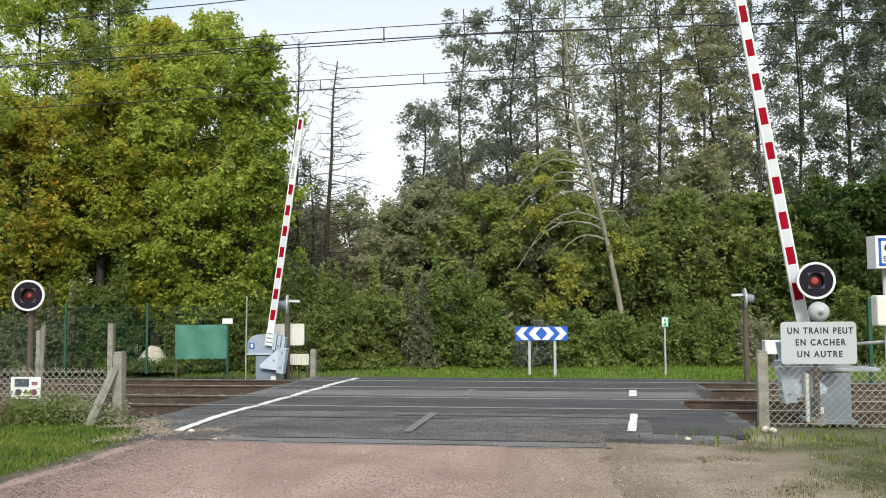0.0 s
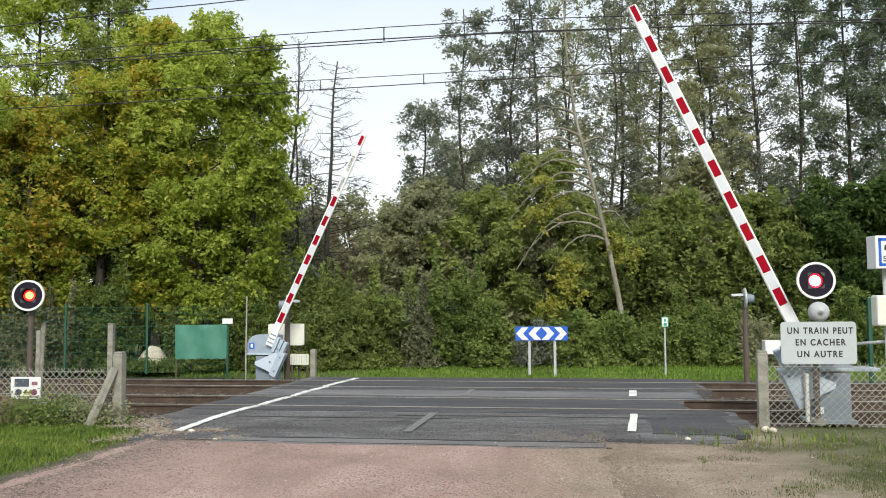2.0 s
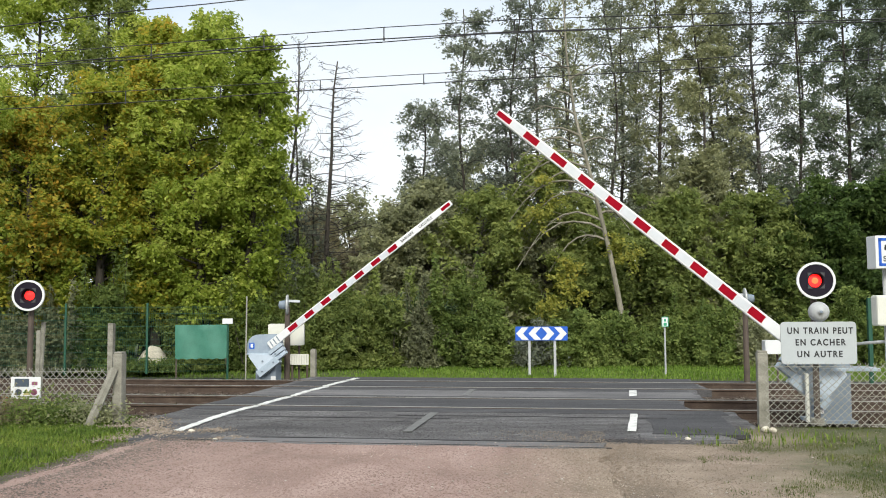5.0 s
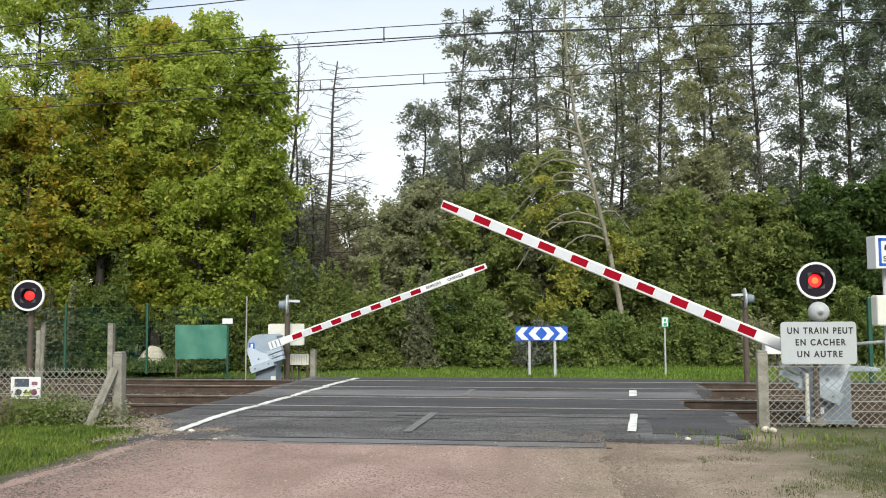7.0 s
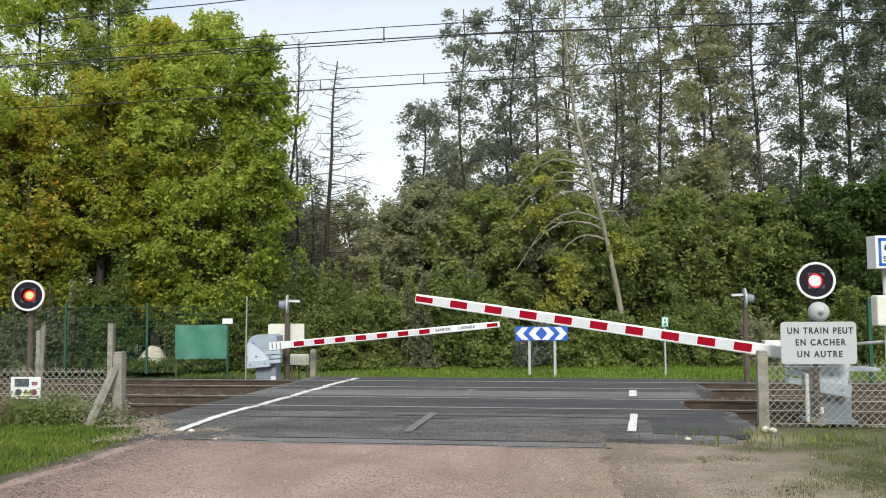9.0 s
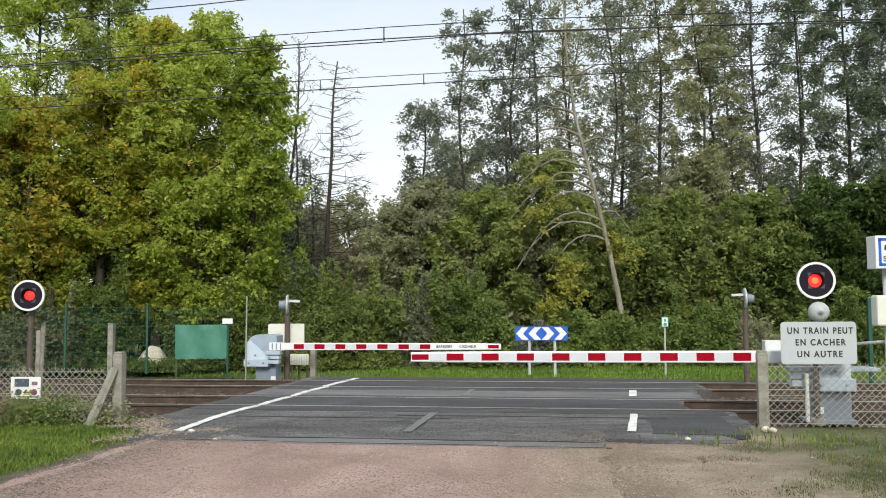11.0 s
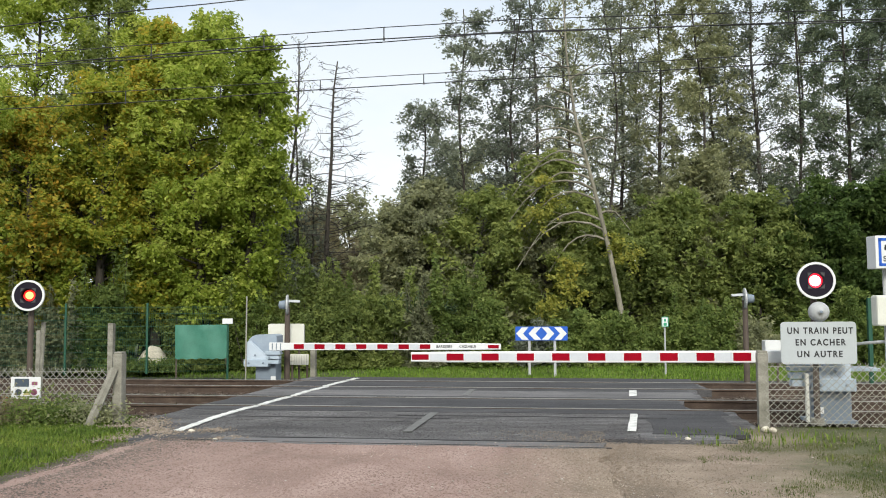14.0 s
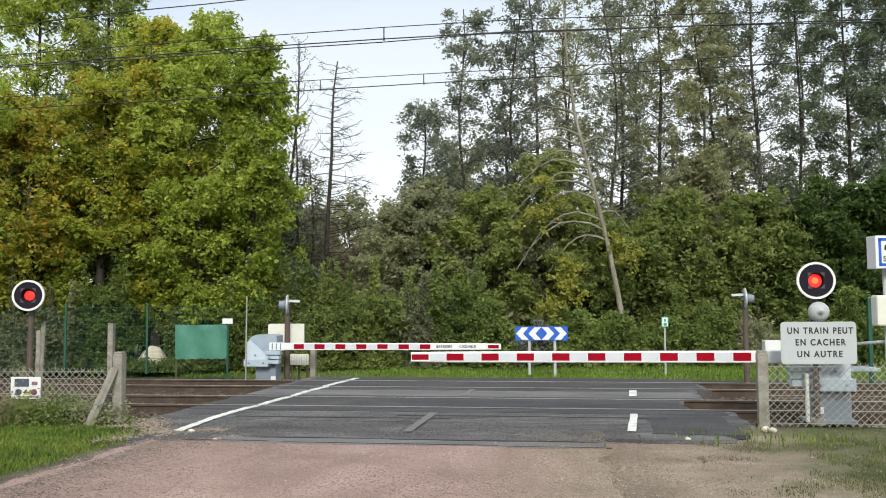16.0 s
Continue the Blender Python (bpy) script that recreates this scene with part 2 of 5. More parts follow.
# ---- mesh building ----
class Geo:
    """Gathers vertices and faces of one mesh."""

    def __init__(self):
        self.v, self.f, self.slot = [], [], []

    def add(self, verts, faces, slot=0):
        n = len(self.v)
        self.v += [tuple(p) for p in verts]
        self.f += [tuple(i + n for i in q) for q in faces]
        self.slot += [slot] * len(faces)
        return self

    def box(self, centre, size, m=None, bevel=0.0, slot=0):
        """A box, with chamfered edges where bevel is given."""
        c, h = Vector(centre), [s / 2 for s in size]
        if not bevel:
            vs = [Vector((sx * h[0], sy * h[1], sz * h[2])) for sz in (-1, 1) for sy in (-1, 1) for sx in (-1, 1)]
            fs = [(0, 2, 3, 1), (4, 5, 7, 6), (0, 1, 5, 4), (2, 6, 7, 3), (0, 4, 6, 2), (1, 3, 7, 5)]
        else:
            bm = bmesh.new()
            bmesh.ops.create_cube(bm, size=1)
            bmesh.ops.scale(bm, vec=size, verts=bm.verts)
            bmesh.ops.bevel(bm, geom=bm.edges, offset=bevel, segments=2, profile=0.6, affect="EDGES")
            bm.verts.index_update()
            vs, fs = [v.co.copy() for v in bm.verts], [tuple(v.index for v in f.verts) for f in bm.faces]
            bm.free()
        vs = [(m @ (p + c) if m else p + c) for p in vs]
        return self.add(vs, fs, slot)

    def tube(self, pts, radii, sides=8, slot=0, cap=True):
        """A tapered tube along points."""
        pts = [Vector(p) for p in pts]
        if isinstance(radii, (int, float)):
            radii = [radii] * len(pts)
        vs, fs = [], []
        side = None
        for i, p in enumerate(pts):
            d = (pts[min(i + 1, len(pts) - 1)] - pts[max(i - 1, 0)]).normalized()
            if side is None:
                side = d.orthogonal().normalized()
            side = (side - d * side.dot(d)).normalized()
            up = d.cross(side)
            for k in range(sides):
                a = 2 * math.pi * k / sides
                vs.append(p + (side * math.cos(a) + up * math.sin(a)) * radii[i])
        for i in range(len(pts) - 1):
            for k in range(sides):
                a, b = i * sides + k, i * sides + (k + 1) % sides
                fs.append((a, b, b + sides, a + sides))
        if cap:
            fs.append(tuple(range(sides - 1, -1, -1)))
            fs.append(tuple(range(len(vs) - sides, len(vs))))
        return self.add(vs, fs, slot)

    def prism(self, outline, depth, m=None, slot=0):
        """A plate with an outline in x and z, from y = 0 to depth."""
        n = len(outline)
        vs = [Vector((x, 0, z)) for x, z in outline] + [Vector((x, depth, z)) for x, z in outline]
        fs = [tuple(range(n)), tuple(range(2 * n - 1, n - 1, -1))] + [(i, i + n, (i + 1) % n + n, (i + 1) % n) for i in range(n)]
        return self.add([m @ p for p in vs] if m else vs, fs, slot)

    def lathe(self, profile, m=None, sides=32, slot=0):
        """A turned form round the y axis; profile of (radius, y)."""
        vs, fs = [], []
        for r, y in profile:
            for k in range(sides):
                a = 2 * math.pi * k / sides
                vs.append(Vector((r * math.cos(a), y, r * math.sin(a))))
        for i in range(len(profile) - 1):
            for k in range(sides):
                a, b = i * sides + k, i * sides + (k + 1) % sides
                fs.append((a, b, b + sides, a + sides))
        fs += [tuple(range(sides)), tuple(range(len(vs) - 1, len(vs) - sides - 1, -1))]
        return self.add([m @ p for p in vs] if m else vs, fs, slot)

    def mesh(self, name, *mats, smooth=False):
        me = bpy.data.meshes.new(name)
        me.from_pydata([tuple(p) for p in self.v], [], self.f)
        for m in mats:
            me.materials.append(m)
        if len(mats) > 1:
            me.polygons.foreach_set("material_index", self.slot)
        if smooth:
            me.polygons.foreach_set("use_smooth", [True] * len(me.polygons))
        me.update()
        return me


def part(name, geo, mats, parent=None, label="", smooth=False):
    """Links a mesh as one object, under a thing or a part where one is given."""
    mats = mats if isinstance(mats, (list, tuple)) else [mats]
    ob = new(name, geo.mesh(name, *mats, smooth=smooth))
    if parent:
        ob.parent = parent
    if label:
        ob["label"] = label
    return ob


def thing(name, place, label, category, group="", turn=0.0, kind=""):
    """An Empty at a thing's base."""
    ob = new(name)
    ob.empty_display_size = 0.2
    ob.matrix_world = Matrix.Translation(place) @ Matrix.Rotation(turn, 4, "Z")
    return tagged(ob, label, category, group, kind)


def rounded(w, h, r, n=5, cx=0.0, cz=0.0):
    """Outline of a rounded rectangle about a centre."""
    pts = []
    for sx, sz, a0 in ((1, -1, -90), (1, 1, 0), (-1, 1, 90), (-1, -1, 180)):
        for k in range(n + 1):
            a = radians(a0 + 90 * k / n)
            pts.append((cx + sx * (w / 2 - r) + r * math.cos(a), cz + sz * (h / 2 - r) + r * math.sin(a)))
    return pts


def ring(r, n=40):
    return [(r * math.cos(2 * math.pi * k / n), r * math.sin(2 * math.pi * k / n)) for k in range(n)]


def from_arrays(name, verts, faces, mat):
    """A mesh of equal-sided faces from arrays, quickly."""
    me = bpy.data.meshes.new(name)
    n, k = faces.shape
    me.vertices.add(len(verts))
    me.vertices.foreach_set("co", verts.astype(np.float32).ravel())
    me.loops.add(n * k)
    me.loops.foreach_set("vertex_index", faces.astype(np.int32).ravel())
    me.polygons.add(n)
    me.polygons.foreach_set("loop_start", np.arange(0, n * k, k, dtype=np.int32))
    me.update(calc_edges=True)
    me.materials.append(mat)
    return me


# ---- ground and road ----
PROFILE = [(-400, -0.06), (9.0, -0.06), (12.4, -0.06), (13.2, -0.24), (20.0, -0.24), (20.6, -0.26), (21.5, -0.48), (25.4, -0.50), (25.8, -0.44), (28.8, -0.30), (60, -0.2), (900, 0.0)]


def ground_height(u, v):
    z = float(np.interp(v, [p[0] for p in PROFILE], [p[1] for p in PROFILE]))
    near = min(1.0, max(0.0, (60 - abs(v)) / 40))
    # the verges stand a little higher than the bed of the road
    if v < 12.4:
        z += 0.036 * min(1.0, max(0.0, max(u if v < 9.6 else u - 2.2, -5.4 - u) / 0.5)) * min(1.0, (12.4 - v) / 0.4)
    return z + near * 0.022 * (noise.noise((u * 0.5, v * 0.5, 3.0)) + 0.6 * noise.noise((u * 1.7, v * 1.7, 7.0)))


def build_ground():
    us = sorted({*[-900, -500, -250, -120, -70, -50], *np.arange(-40, -8, 0.8).tolist(), *np.arange(-8, 8, 0.4).tolist(), *np.arange(8, 36, 0.8).tolist(), *[45, 60, 90, 150, 300, 600, 900]})
    vs = sorted({*[-300, -150, -80, -40, -20, -10, -5], *np.arange(0, 34, 0.4).tolist(), *[36, 40, 46, 54, 64, 80, 110, 160, 250, 400, 700, 900]})
    g = Geo()
    verts = [uv(u, v, ground_height(u, v)) for v in vs for u in us]
    n = len(us)
    faces, slots = [], []
    for j in range(len(vs) - 1):
        for i in range(n - 1):
            faces.append((j * n + i, j * n + i + 1, (j + 1) * n + i + 1, (j + 1) * n + i))
            um, vm = (us[i] + us[i + 1]) / 2, (vs[j] + vs[j + 1]) / 2
            slots.append(1 if -2.0 < um < 9 and vm < 12.8 else 2 if 12.9 < vm < 20.4 else 0)
    g.v, g.f, g.slot = verts, faces, slots
    ob = part("ground", g, [M_SOIL, M_VERGE, M_BALLAST], smooth=True)
    tagged(ob, "grassy ground with dirt verge and ballast bed", "ground", kind="structure")


def strip(name, u0, u1, v0, v1, z, mat, label, thick=0.05, ragged=0.0, seed=0, side_ragged=None, skew=0.0, parent=None, kind="structure", category="road"):
    """A slab of the road with a wavering outline."""
    rnd = random.Random(seed)
    n = max(2, int((u1 - u0) / 0.15))
    k = max(2, int((v1 - v0) / 0.15))
    side_ragged = ragged if side_ragged is None else side_ragged
    wob = lambda s, k=ragged: k * (noise.noise((s * 0.9, seed * 7.1, 0)) * 1.2 + noise.noise((s * 3.1, seed * 7.1, 5)) * 0.4 + rnd.uniform(-0.09, 0.09))
    out = [(u0 + (u1 - u0) * i / n, v0 + wob(i * 0.15)) for i in range(n)]
    out += [(u1 + wob(50 + i * 0.15, side_ragged), v0 + (v1 - v0) * i / k) for i in range(k)]
    out += [(u1 - (u1 - u0) * i / n, v1 + wob(100 + i * 0.15)) for i in range(n)]
    out += [(u0 + wob(150 + i * 0.15, side_ragged), v1 - (v1 - v0) * i / k) for i in range(k)]
    g = Geo()
    out = [(u + skew * (v - v0), v) for u, v in out]
    m = len(out)
    zz = z if callable(z) else (lambda v: z)
    vs = [uv(u, v, zz(v)) for u, v in out] + [uv(u, v, zz(v) - thick) for u, v in out]
    g.add(vs, [tuple(range(m)), tuple(range(2 * m - 1, m - 1, -1))] + [(i, i + m, (i + 1) % m + m, (i + 1) % m) for i in range(m)])
    ob = part(name, g, mat, parent)
    return tagged(ob, label, "" if parent else category, kind="" if parent else kind)


RAILS = [13.92, 15.42, 17.52, 19.02]  # v of each rail
build_ground()
strip("road", -5.05, 0.25, -60, 10.12, -0.006, M_PINK, "worn reddish asphalt road with loose grit", ragged=0.10, side_ragged=0.2, seed=3, thick=0.08)
strip("road", -5.2, 0.3, 9.95, 11.1, -0.014, M_GREY, "patched grey asphalt in front of the tracks", ragged=0.16, seed=5, thick=0.08)
strip("road", -5.85, 1.75, 10.95, 12.4, -0.018, M_GREY, "patched grey asphalt in front of the tracks", ragged=0.2, seed=7, thick=0.08)
for u1, v0, v1 in ((2.25, 12.2, 13.84), (1.70, 13.8, 15.5), (2.15, 15.46, 17.5), (2.40, 17.46, 20.2)):
    strip("road", -6.1, u1, v0, v1, -0.010 - 0.001 * u1, M_GREY, "grey asphalt level crossing deck between rails", ragged=0.03, seed=int(v0), thick=0.24, side_ragged=0.1)
g = Geo()
g.add([uv(-6.0, 20.15, -0.012), uv(2.2, 20.15, -0.012), uv(2.2, 21.8, -0.44), uv(-6.0, 21.8, -0.44), uv(-6.0, 20.15, -0.1), uv(2.2, 20.15, -0.1), uv(2.2, 21.8, -0.56), uv(-6.0, 21.8, -0.56)],
      [(0, 1, 2, 3), (7, 6, 5, 4), (0, 4, 5, 1), (1, 5, 6, 2), (2, 6, 7, 3), (3, 7, 4, 0)])
tagged(part("road", g, M_DARK), "asphalt ramp falling away behind the tracks", "road", kind="structure")
strip("road", -60, 60, 21.75, 25.3, -0.435, M_DARK, "dark asphalt road crossing behind the railway", thick=0.15)

M_GRIT = material("road_grit", [(0.14, 0.11, 0.085), (0.205, 0.165, 0.13), (0.30, 0.255, 0.21)], 3, 30, 0.9, 0.3, per_island=0.3)
M_EDGE = material("dusty_road_edge", [(0.075, 0.064, 0.055), (0.125, 0.103, 0.09), (0.165, 0.138, 0.12), (0.24, 0.207, 0.185)], 1.2, 60, 0.92, 1.0, depth=0.014, warp=0.8, span=0.3)
M_PALESTONE = material("pale_pebbles", [(0.18, 0.15, 0.1275), (0.285, 0.2475, 0.2175), (0.4125, 0.3825, 0.345)], 3, 30, 0.9, 0.3, per_island=0.5)
M_CHIP = worn_across(material("road_chippings", [(0.1337, 0.0928, 0.0794), (0.2173, 0.1497, 0.1284), (0.2786, 0.1982, 0.1734), (0.4012, 0.3078, 0.2738)], 0.7, 40, 0.9, 0.2, per_island=0.22), -0.9, 0.2, TAN, 1.6)
# dark asphalt between the rails of both tracks, paler asphalt between the tracks
for v0, v1, mat, seed in ((13.36, 13.86, M_DARK, 11), (14.02, 15.36, M_DARK, 12), (15.48, 15.75, M_DARK, 13), (15.75, 16.9, M_LIGHT, 14), (16.9, 17.46, M_DARK, 15), (17.62, 18.96, M_DARK, 16), (19.08, 20.1, M_DARK, 17)):
    strip("road", -6.02 if v0 < 16 else -5.85, 2.1 if v0 < 13.8 else 1.62 if v0 < 15 else 2.0 if v0 < 17.6 else 2.3, v0, v1, -0.004, mat, "asphalt panel between the rails of the crossing", ragged=0.04, seed=seed, thick=0.02)
strip("road", -4.2, 0.3, 10.0, 10.42, -0.003, M_LIGHT, "lighter worn asphalt patch at the joint", ragged=0.12, seed=31, thick=0.03)
strip("road", 0.88, 2.0, 11.3, 13.3, -0.009, M_DARK, "darker newer asphalt beside the edge line", ragged=0.1, seed=35, thick=0.05)
strip("road", -5.35, -4.5, 10.2, 10.8, -0.008, M_DARK, "dark broken asphalt at the road's edge", ragged=0.3, seed=33, thick=0.05)
for seed, (u0, u1, v) in enumerate(((-3.4, -0.9, 10.08), (-0.8, 0.35, 10.03), (-4.6, -3.6, 10.14), (-3.8, 0.2, 10.45), (-4.9, -1.8, 12.5), (-2.6, 1.2, 12.85))):
    strip("road", u0, u1, v, v + 0.022, 0.002, M_INK if seed < 3 else M_DARK, "open crack in the asphalt", ragged=0.03, seed=40 + seed, thick=0.01)


def painted(u, w, stretches, mat, label, seed, skew=0.0):
    """Painted line pieces along the road at u."""
    for i, (v0, v1) in enumerate(stretches):
        strip("road_marking", u - w / 2, u + w / 2, v0, v1, 0.004, mat, label, ragged=0.012, seed=seed + i, thick=0.006, category="marking", skew=skew)


def painted_bend(points, w, label, seed):
    """A painted line that wavers from point to point (u, v), with worn, uneven sides."""
    rnd = random.Random(seed)
    fine = []
    for (u0, v0), (u1, v1) in zip(points, points[1:]):
        n = max(1, int((v1 - v0) / 0.12))
        fine += [(u0 + (u1 - u0) * k / n, v0 + (v1 - v0) * k / n) for k in range(n)]
    fine.append(points[-1])
    sides = [[(u + d * w / 2 + rnd.uniform(-0.014, 0.014), v) for u, v in fine] for d in (-1, 1)]
    g, n = Geo(), len(fine)
    vs = [uv(u, v, z) for z in (0.005, -0.004) for side in sides for u, v in side]
    fs = [(k, n + k, n + k + 1, k + 1) for k in range(n - 1)] + [(k, k + 1, 2 * n + k + 1, 2 * n + k) for k in range(n - 1)] + [(n + k + 1, n + k, 3 * n + k, 3 * n + k + 1) for k in range(n - 1)] + [(0, 2 * n, 3 * n, n), (n - 1, 2 * n - 1, 4 * n - 1, 3 * n - 1)]
    g.add(vs, fs)
    tagged(part("road_marking", g, M_LINE), label, "marking", kind="structure")


for seed, points in enumerate((((-5.03, 10.89), (-5.14, 12.2), (-5.14, 13.62), (-5.07, 13.85)), ((-5.08, 14.02), (-5.09, 14.5), (-5.05, 15.35)), ((-5.03, 15.52), (-5.06, 16.5), (-4.97, 17.46)), ((-5.04, 17.62), (-4.99, 18.6), (-4.96, 18.95)), ((-4.95, 19.1), (-4.92, 19.75)))):
    painted_bend(points, 0.125, "worn white edge line wavering over the tracks", 60 + seed)
painted(0.64, 0.105, [(11.45, 13.3)], M_LINE, "white edge line dash on asphalt", 70, 0.075)
painted(0.93, 0.13, [(16.05, 17.15)], M_LINE, "white edge line dash on asphalt", 72, 0.06)
painted(-2.12, 0.12, [(11.1, 13.2)], M_OLDLINE, "faded centre line dash on asphalt", 74)
painted(-2.0, 0.12, [(15.9, 17.1)], M_OLDLINE, "faded centre line dash on asphalt", 76)


# ---- railway ----
def rail(v):
    """One rail, seen proud of the ballast, level with the asphalt on the crossing."""
    prof = [(-0.036, 0.0), (-0.036, -0.03), (-0.012, -0.045), (-0.009, -0.13), (-0.07, -0.15), (-0.07, -0.165), (0.07, -0.165), (0.07, -0.15), (0.009, -0.13), (0.012, -0.045), (0.036, -0.03), (0.036, 0.0)]
    g, h = Geo(), Geo()
    n = len(prof)
    vs = [uv(u, v + a, b + 0.001) for u in (-70, 70) for a, b in prof]
    g.add(vs, [(i, (i + 1) % n, (i + 1) % n + n, i + n) for i in range(n)])
    h.box((0, v, 0.003), (140, 0.068, 0.006), TRACK)
    t = thing("rail", uv(0, v, -0.16), "rusty steel rail with a polished running surface", "rail", "rails of the two tracks")
    for geo, name, mat, lab in ((g, "rail_body", M_RUST, ""), (h, "running_surface", M_RAILTOP, "worn bright steel top")):
        o = part(name, geo, mat, t, lab)
        o.matrix_parent_inverse = t.matrix_world.inverted()
    # each chair on the sleepers
    for u in [x * 0.6 for x in range(-26, 24)]:
        if u < -6.4 or u > 2.6:
            c = Geo()
            c.box((u, v - 0.085, -0.135), (0.12, 0.05, 0.05), TRACK, 0.012)
            o = part("rail_fastening", c, M_RUST, t)
            o.matrix_parent_inverse = t.matrix_world.inverted()


def sleepers():
    first = None
    for v in (14.67, 18.27):
        for u in [x * 0.6 for x in range(-26, 24)]:
            if -6.4 < u < 2.6:
                continue
            if first is None:
                g = Geo()
                g.box((0, 0, -0.05), (0.24, 2.45, 0.10), bevel=0.02)
                first = tagged(part("sleeper", g, M_CONC), "grey concrete sleeper half buried in ballast", "sleeper", "sleepers under the tracks")
                first.matrix_world = Matrix.Translation(uv(u, v, -0.165)) @ TRACK
            else:
                copy_thing(first, Matrix.Translation(uv(u, v, -0.165)) @ TRACK)


def stones(name, count, where, size, mat, label, category, seed, squash=0.7):
    """Many loose stones: uneven octahedra scattered by where(rng, n)."""
    rng = np.random.default_rng(seed)
    p = where(rng, count)
    r = rng.uniform(size[0], size[1], count)
    base = np.array([(1, 0, 0), (0, 1, 0), (-1, 0, 0), (0, -1, 0), (0, 0, 1), (0, 0, -0.5)], float)
    verts = base[None] * r[:, None, None] * rng.uniform(0.6, 1.25, (count, 6, 1)) * np.array([1, 1, squash])
    a = rng.uniform(0, 6.28, count)
    ca, sa = np.cos(a)[:, None], np.sin(a)[:, None]
    x, y = verts[..., 0] * ca - verts[..., 1] * sa, verts[..., 0] * sa + verts[..., 1] * ca
    verts = np.stack([x, y, verts[..., 2]], -1) + p[:, None]
    tri = np.array([(0, 1, 4), (1, 2, 4), (2, 3, 4), (3, 0, 4), (1, 0, 5), (2, 1, 5), (3, 2, 5), (0, 3, 5)])
    faces = (np.arange(count)[:, None, None] * 6 + tri[None]).reshape(-1, 3)
    return tagged(new(name, from_arrays(name, verts.reshape(-1, 3), faces, mat)), label, category, kind="stuff")


def place_uv(u, v, z):
    return np.stack([u * CU - v * SU, u * SU + v * CU, z], -1)


def ballast_spots(rng, n):
    left = rng.random(n) < 0.55
    u = np.where(left, rng.uniform(-17, -6.1, n), rng.uniform(1.9, 11, n))
    v = rng.uniform(12.9, 20.6, n)
    near_rail = np.min(np.abs(v[:, None] - np.array(RAILS)[None]), axis=1)
    z = -0.215 + 0.035 * rng.random(n) + np.where((v > 13.0) & (v < 20), 0.03, 0.0) - np.where(near_rail < 0.1, 0.03, 0)
    return place_uv(u, v, z)


def grit_spots(rng, n):
    u = np.concatenate([rng.normal(-5.6, 0.5, n // 4), rng.normal(1.5, 0.7, n // 3), rng.uniform(-5, 1.2, n - n // 4 - n // 3)])
    v = np.concatenate([rng.normal(11.2, 0.7, n // 4), rng.uniform(6, 11, n // 3), rng.uniform(5, 10.2, n - n // 4 - n // 3)])
    return place_uv(u, v, np.full(n, 0.0))


def grass(name, count, where, height, mat, label, seed, broad=1.0):
    """Grass: bent blades of two faces each."""
    rng = np.random.default_rng(seed)
    p = where(rng, count)
    count = len(p)
    h = rng.uniform(height[0], height[1], count)
    a = rng.uniform(0, 6.28, count)
    w = h * rng.uniform(0.05, 0.11, count) * broad
    d = np.stack([np.cos(a), np.sin(a), np.zeros(count)], -1)
    s = np.stack([-np.sin(a), np.cos(a), np.zeros(count)], -1) * w[:, None]
    lean = rng.uniform(0.1, 0.8, count)
    mid = p + d * (h * lean * 0.3)[:, None] + np.array([0, 0, 1]) * (h * 0.6)[:, None]
    tip = p + d * (h * lean)[:, None] + np.array([0, 0, 1]) * (h * (1 - 0.3 * lean))[:, None]
    verts = np.stack([p - s, p + s, mid + s * 0.8, mid - s * 0.8, tip + s * 0.12, tip - s * 0.12], 1)
    q = np.array([(0, 1, 2, 3), (3, 2, 4, 5)])
    faces = (np.arange(count)[:, None, None] * 6 + q[None]).reshape(-1, 4)
    return tagged(new(name, from_arrays(name, verts.reshape(-1, 3), faces, mat)), label, "grass", kind="stuff")


def near_left(rng, n):
    u = -5.15 - np.abs(rng.normal(0, 2.4, n))
    v = rng.uniform(5.2, 12.5, n)
    keep = (v < 11.0) | (u < -6.3)
    keep &= (u < -5.2 - 0.25 * rng.random(n))
    den = np.array([noise.noise((a * 1.1, b * 1.1, 2.0)) + 0.5 * noise.noise((a * 3.5, b * 3.5, 4.0)) for a, b in zip(u, v)])
    keep &= den + 0.55 + np.minimum(0.4, (-5.2 - u) * 0.5) > 0.75 * rng.random(n)
    u, v = u[keep], v[keep]
    return place_uv(u, v, np.array([ground_height(a, b) for a, b in zip(u, v)]) - 0.005)


def near_right(rng, n):
    u, v = rng.uniform(1.2, 6.2, n), rng.uniform(6.2, 12.7, n)
    den = np.array([noise.noise((a * 0.9, b * 0.9, 5.0)) + 0.6 * noise.noise((a * 2.5, b * 2.5, 9.0)) for a, b in zip(u, v)])
    keep = den * 1.4 + (u - 1.5) * 0.30 > 0.05 + 0.5 * rng.random(n) + 0.5 * (v > 10.8) * rng.random(n)
    u, v = u[keep], v[keep]
    return place_uv(u, v, np.array([ground_height(a, b) for a, b in zip(u, v)]) - 0.005)


def far_verge(rng, n):
    u = rng.uniform(-19, 16, n)
    v = np.where(u < -6.5, rng.uniform(20.6, 29.5, n), rng.uniform(25.6, 29.3, n))
    return place_uv(u, v, np.array([ground_height(a, b) for a, b in zip(u, v)]) - 0.005)


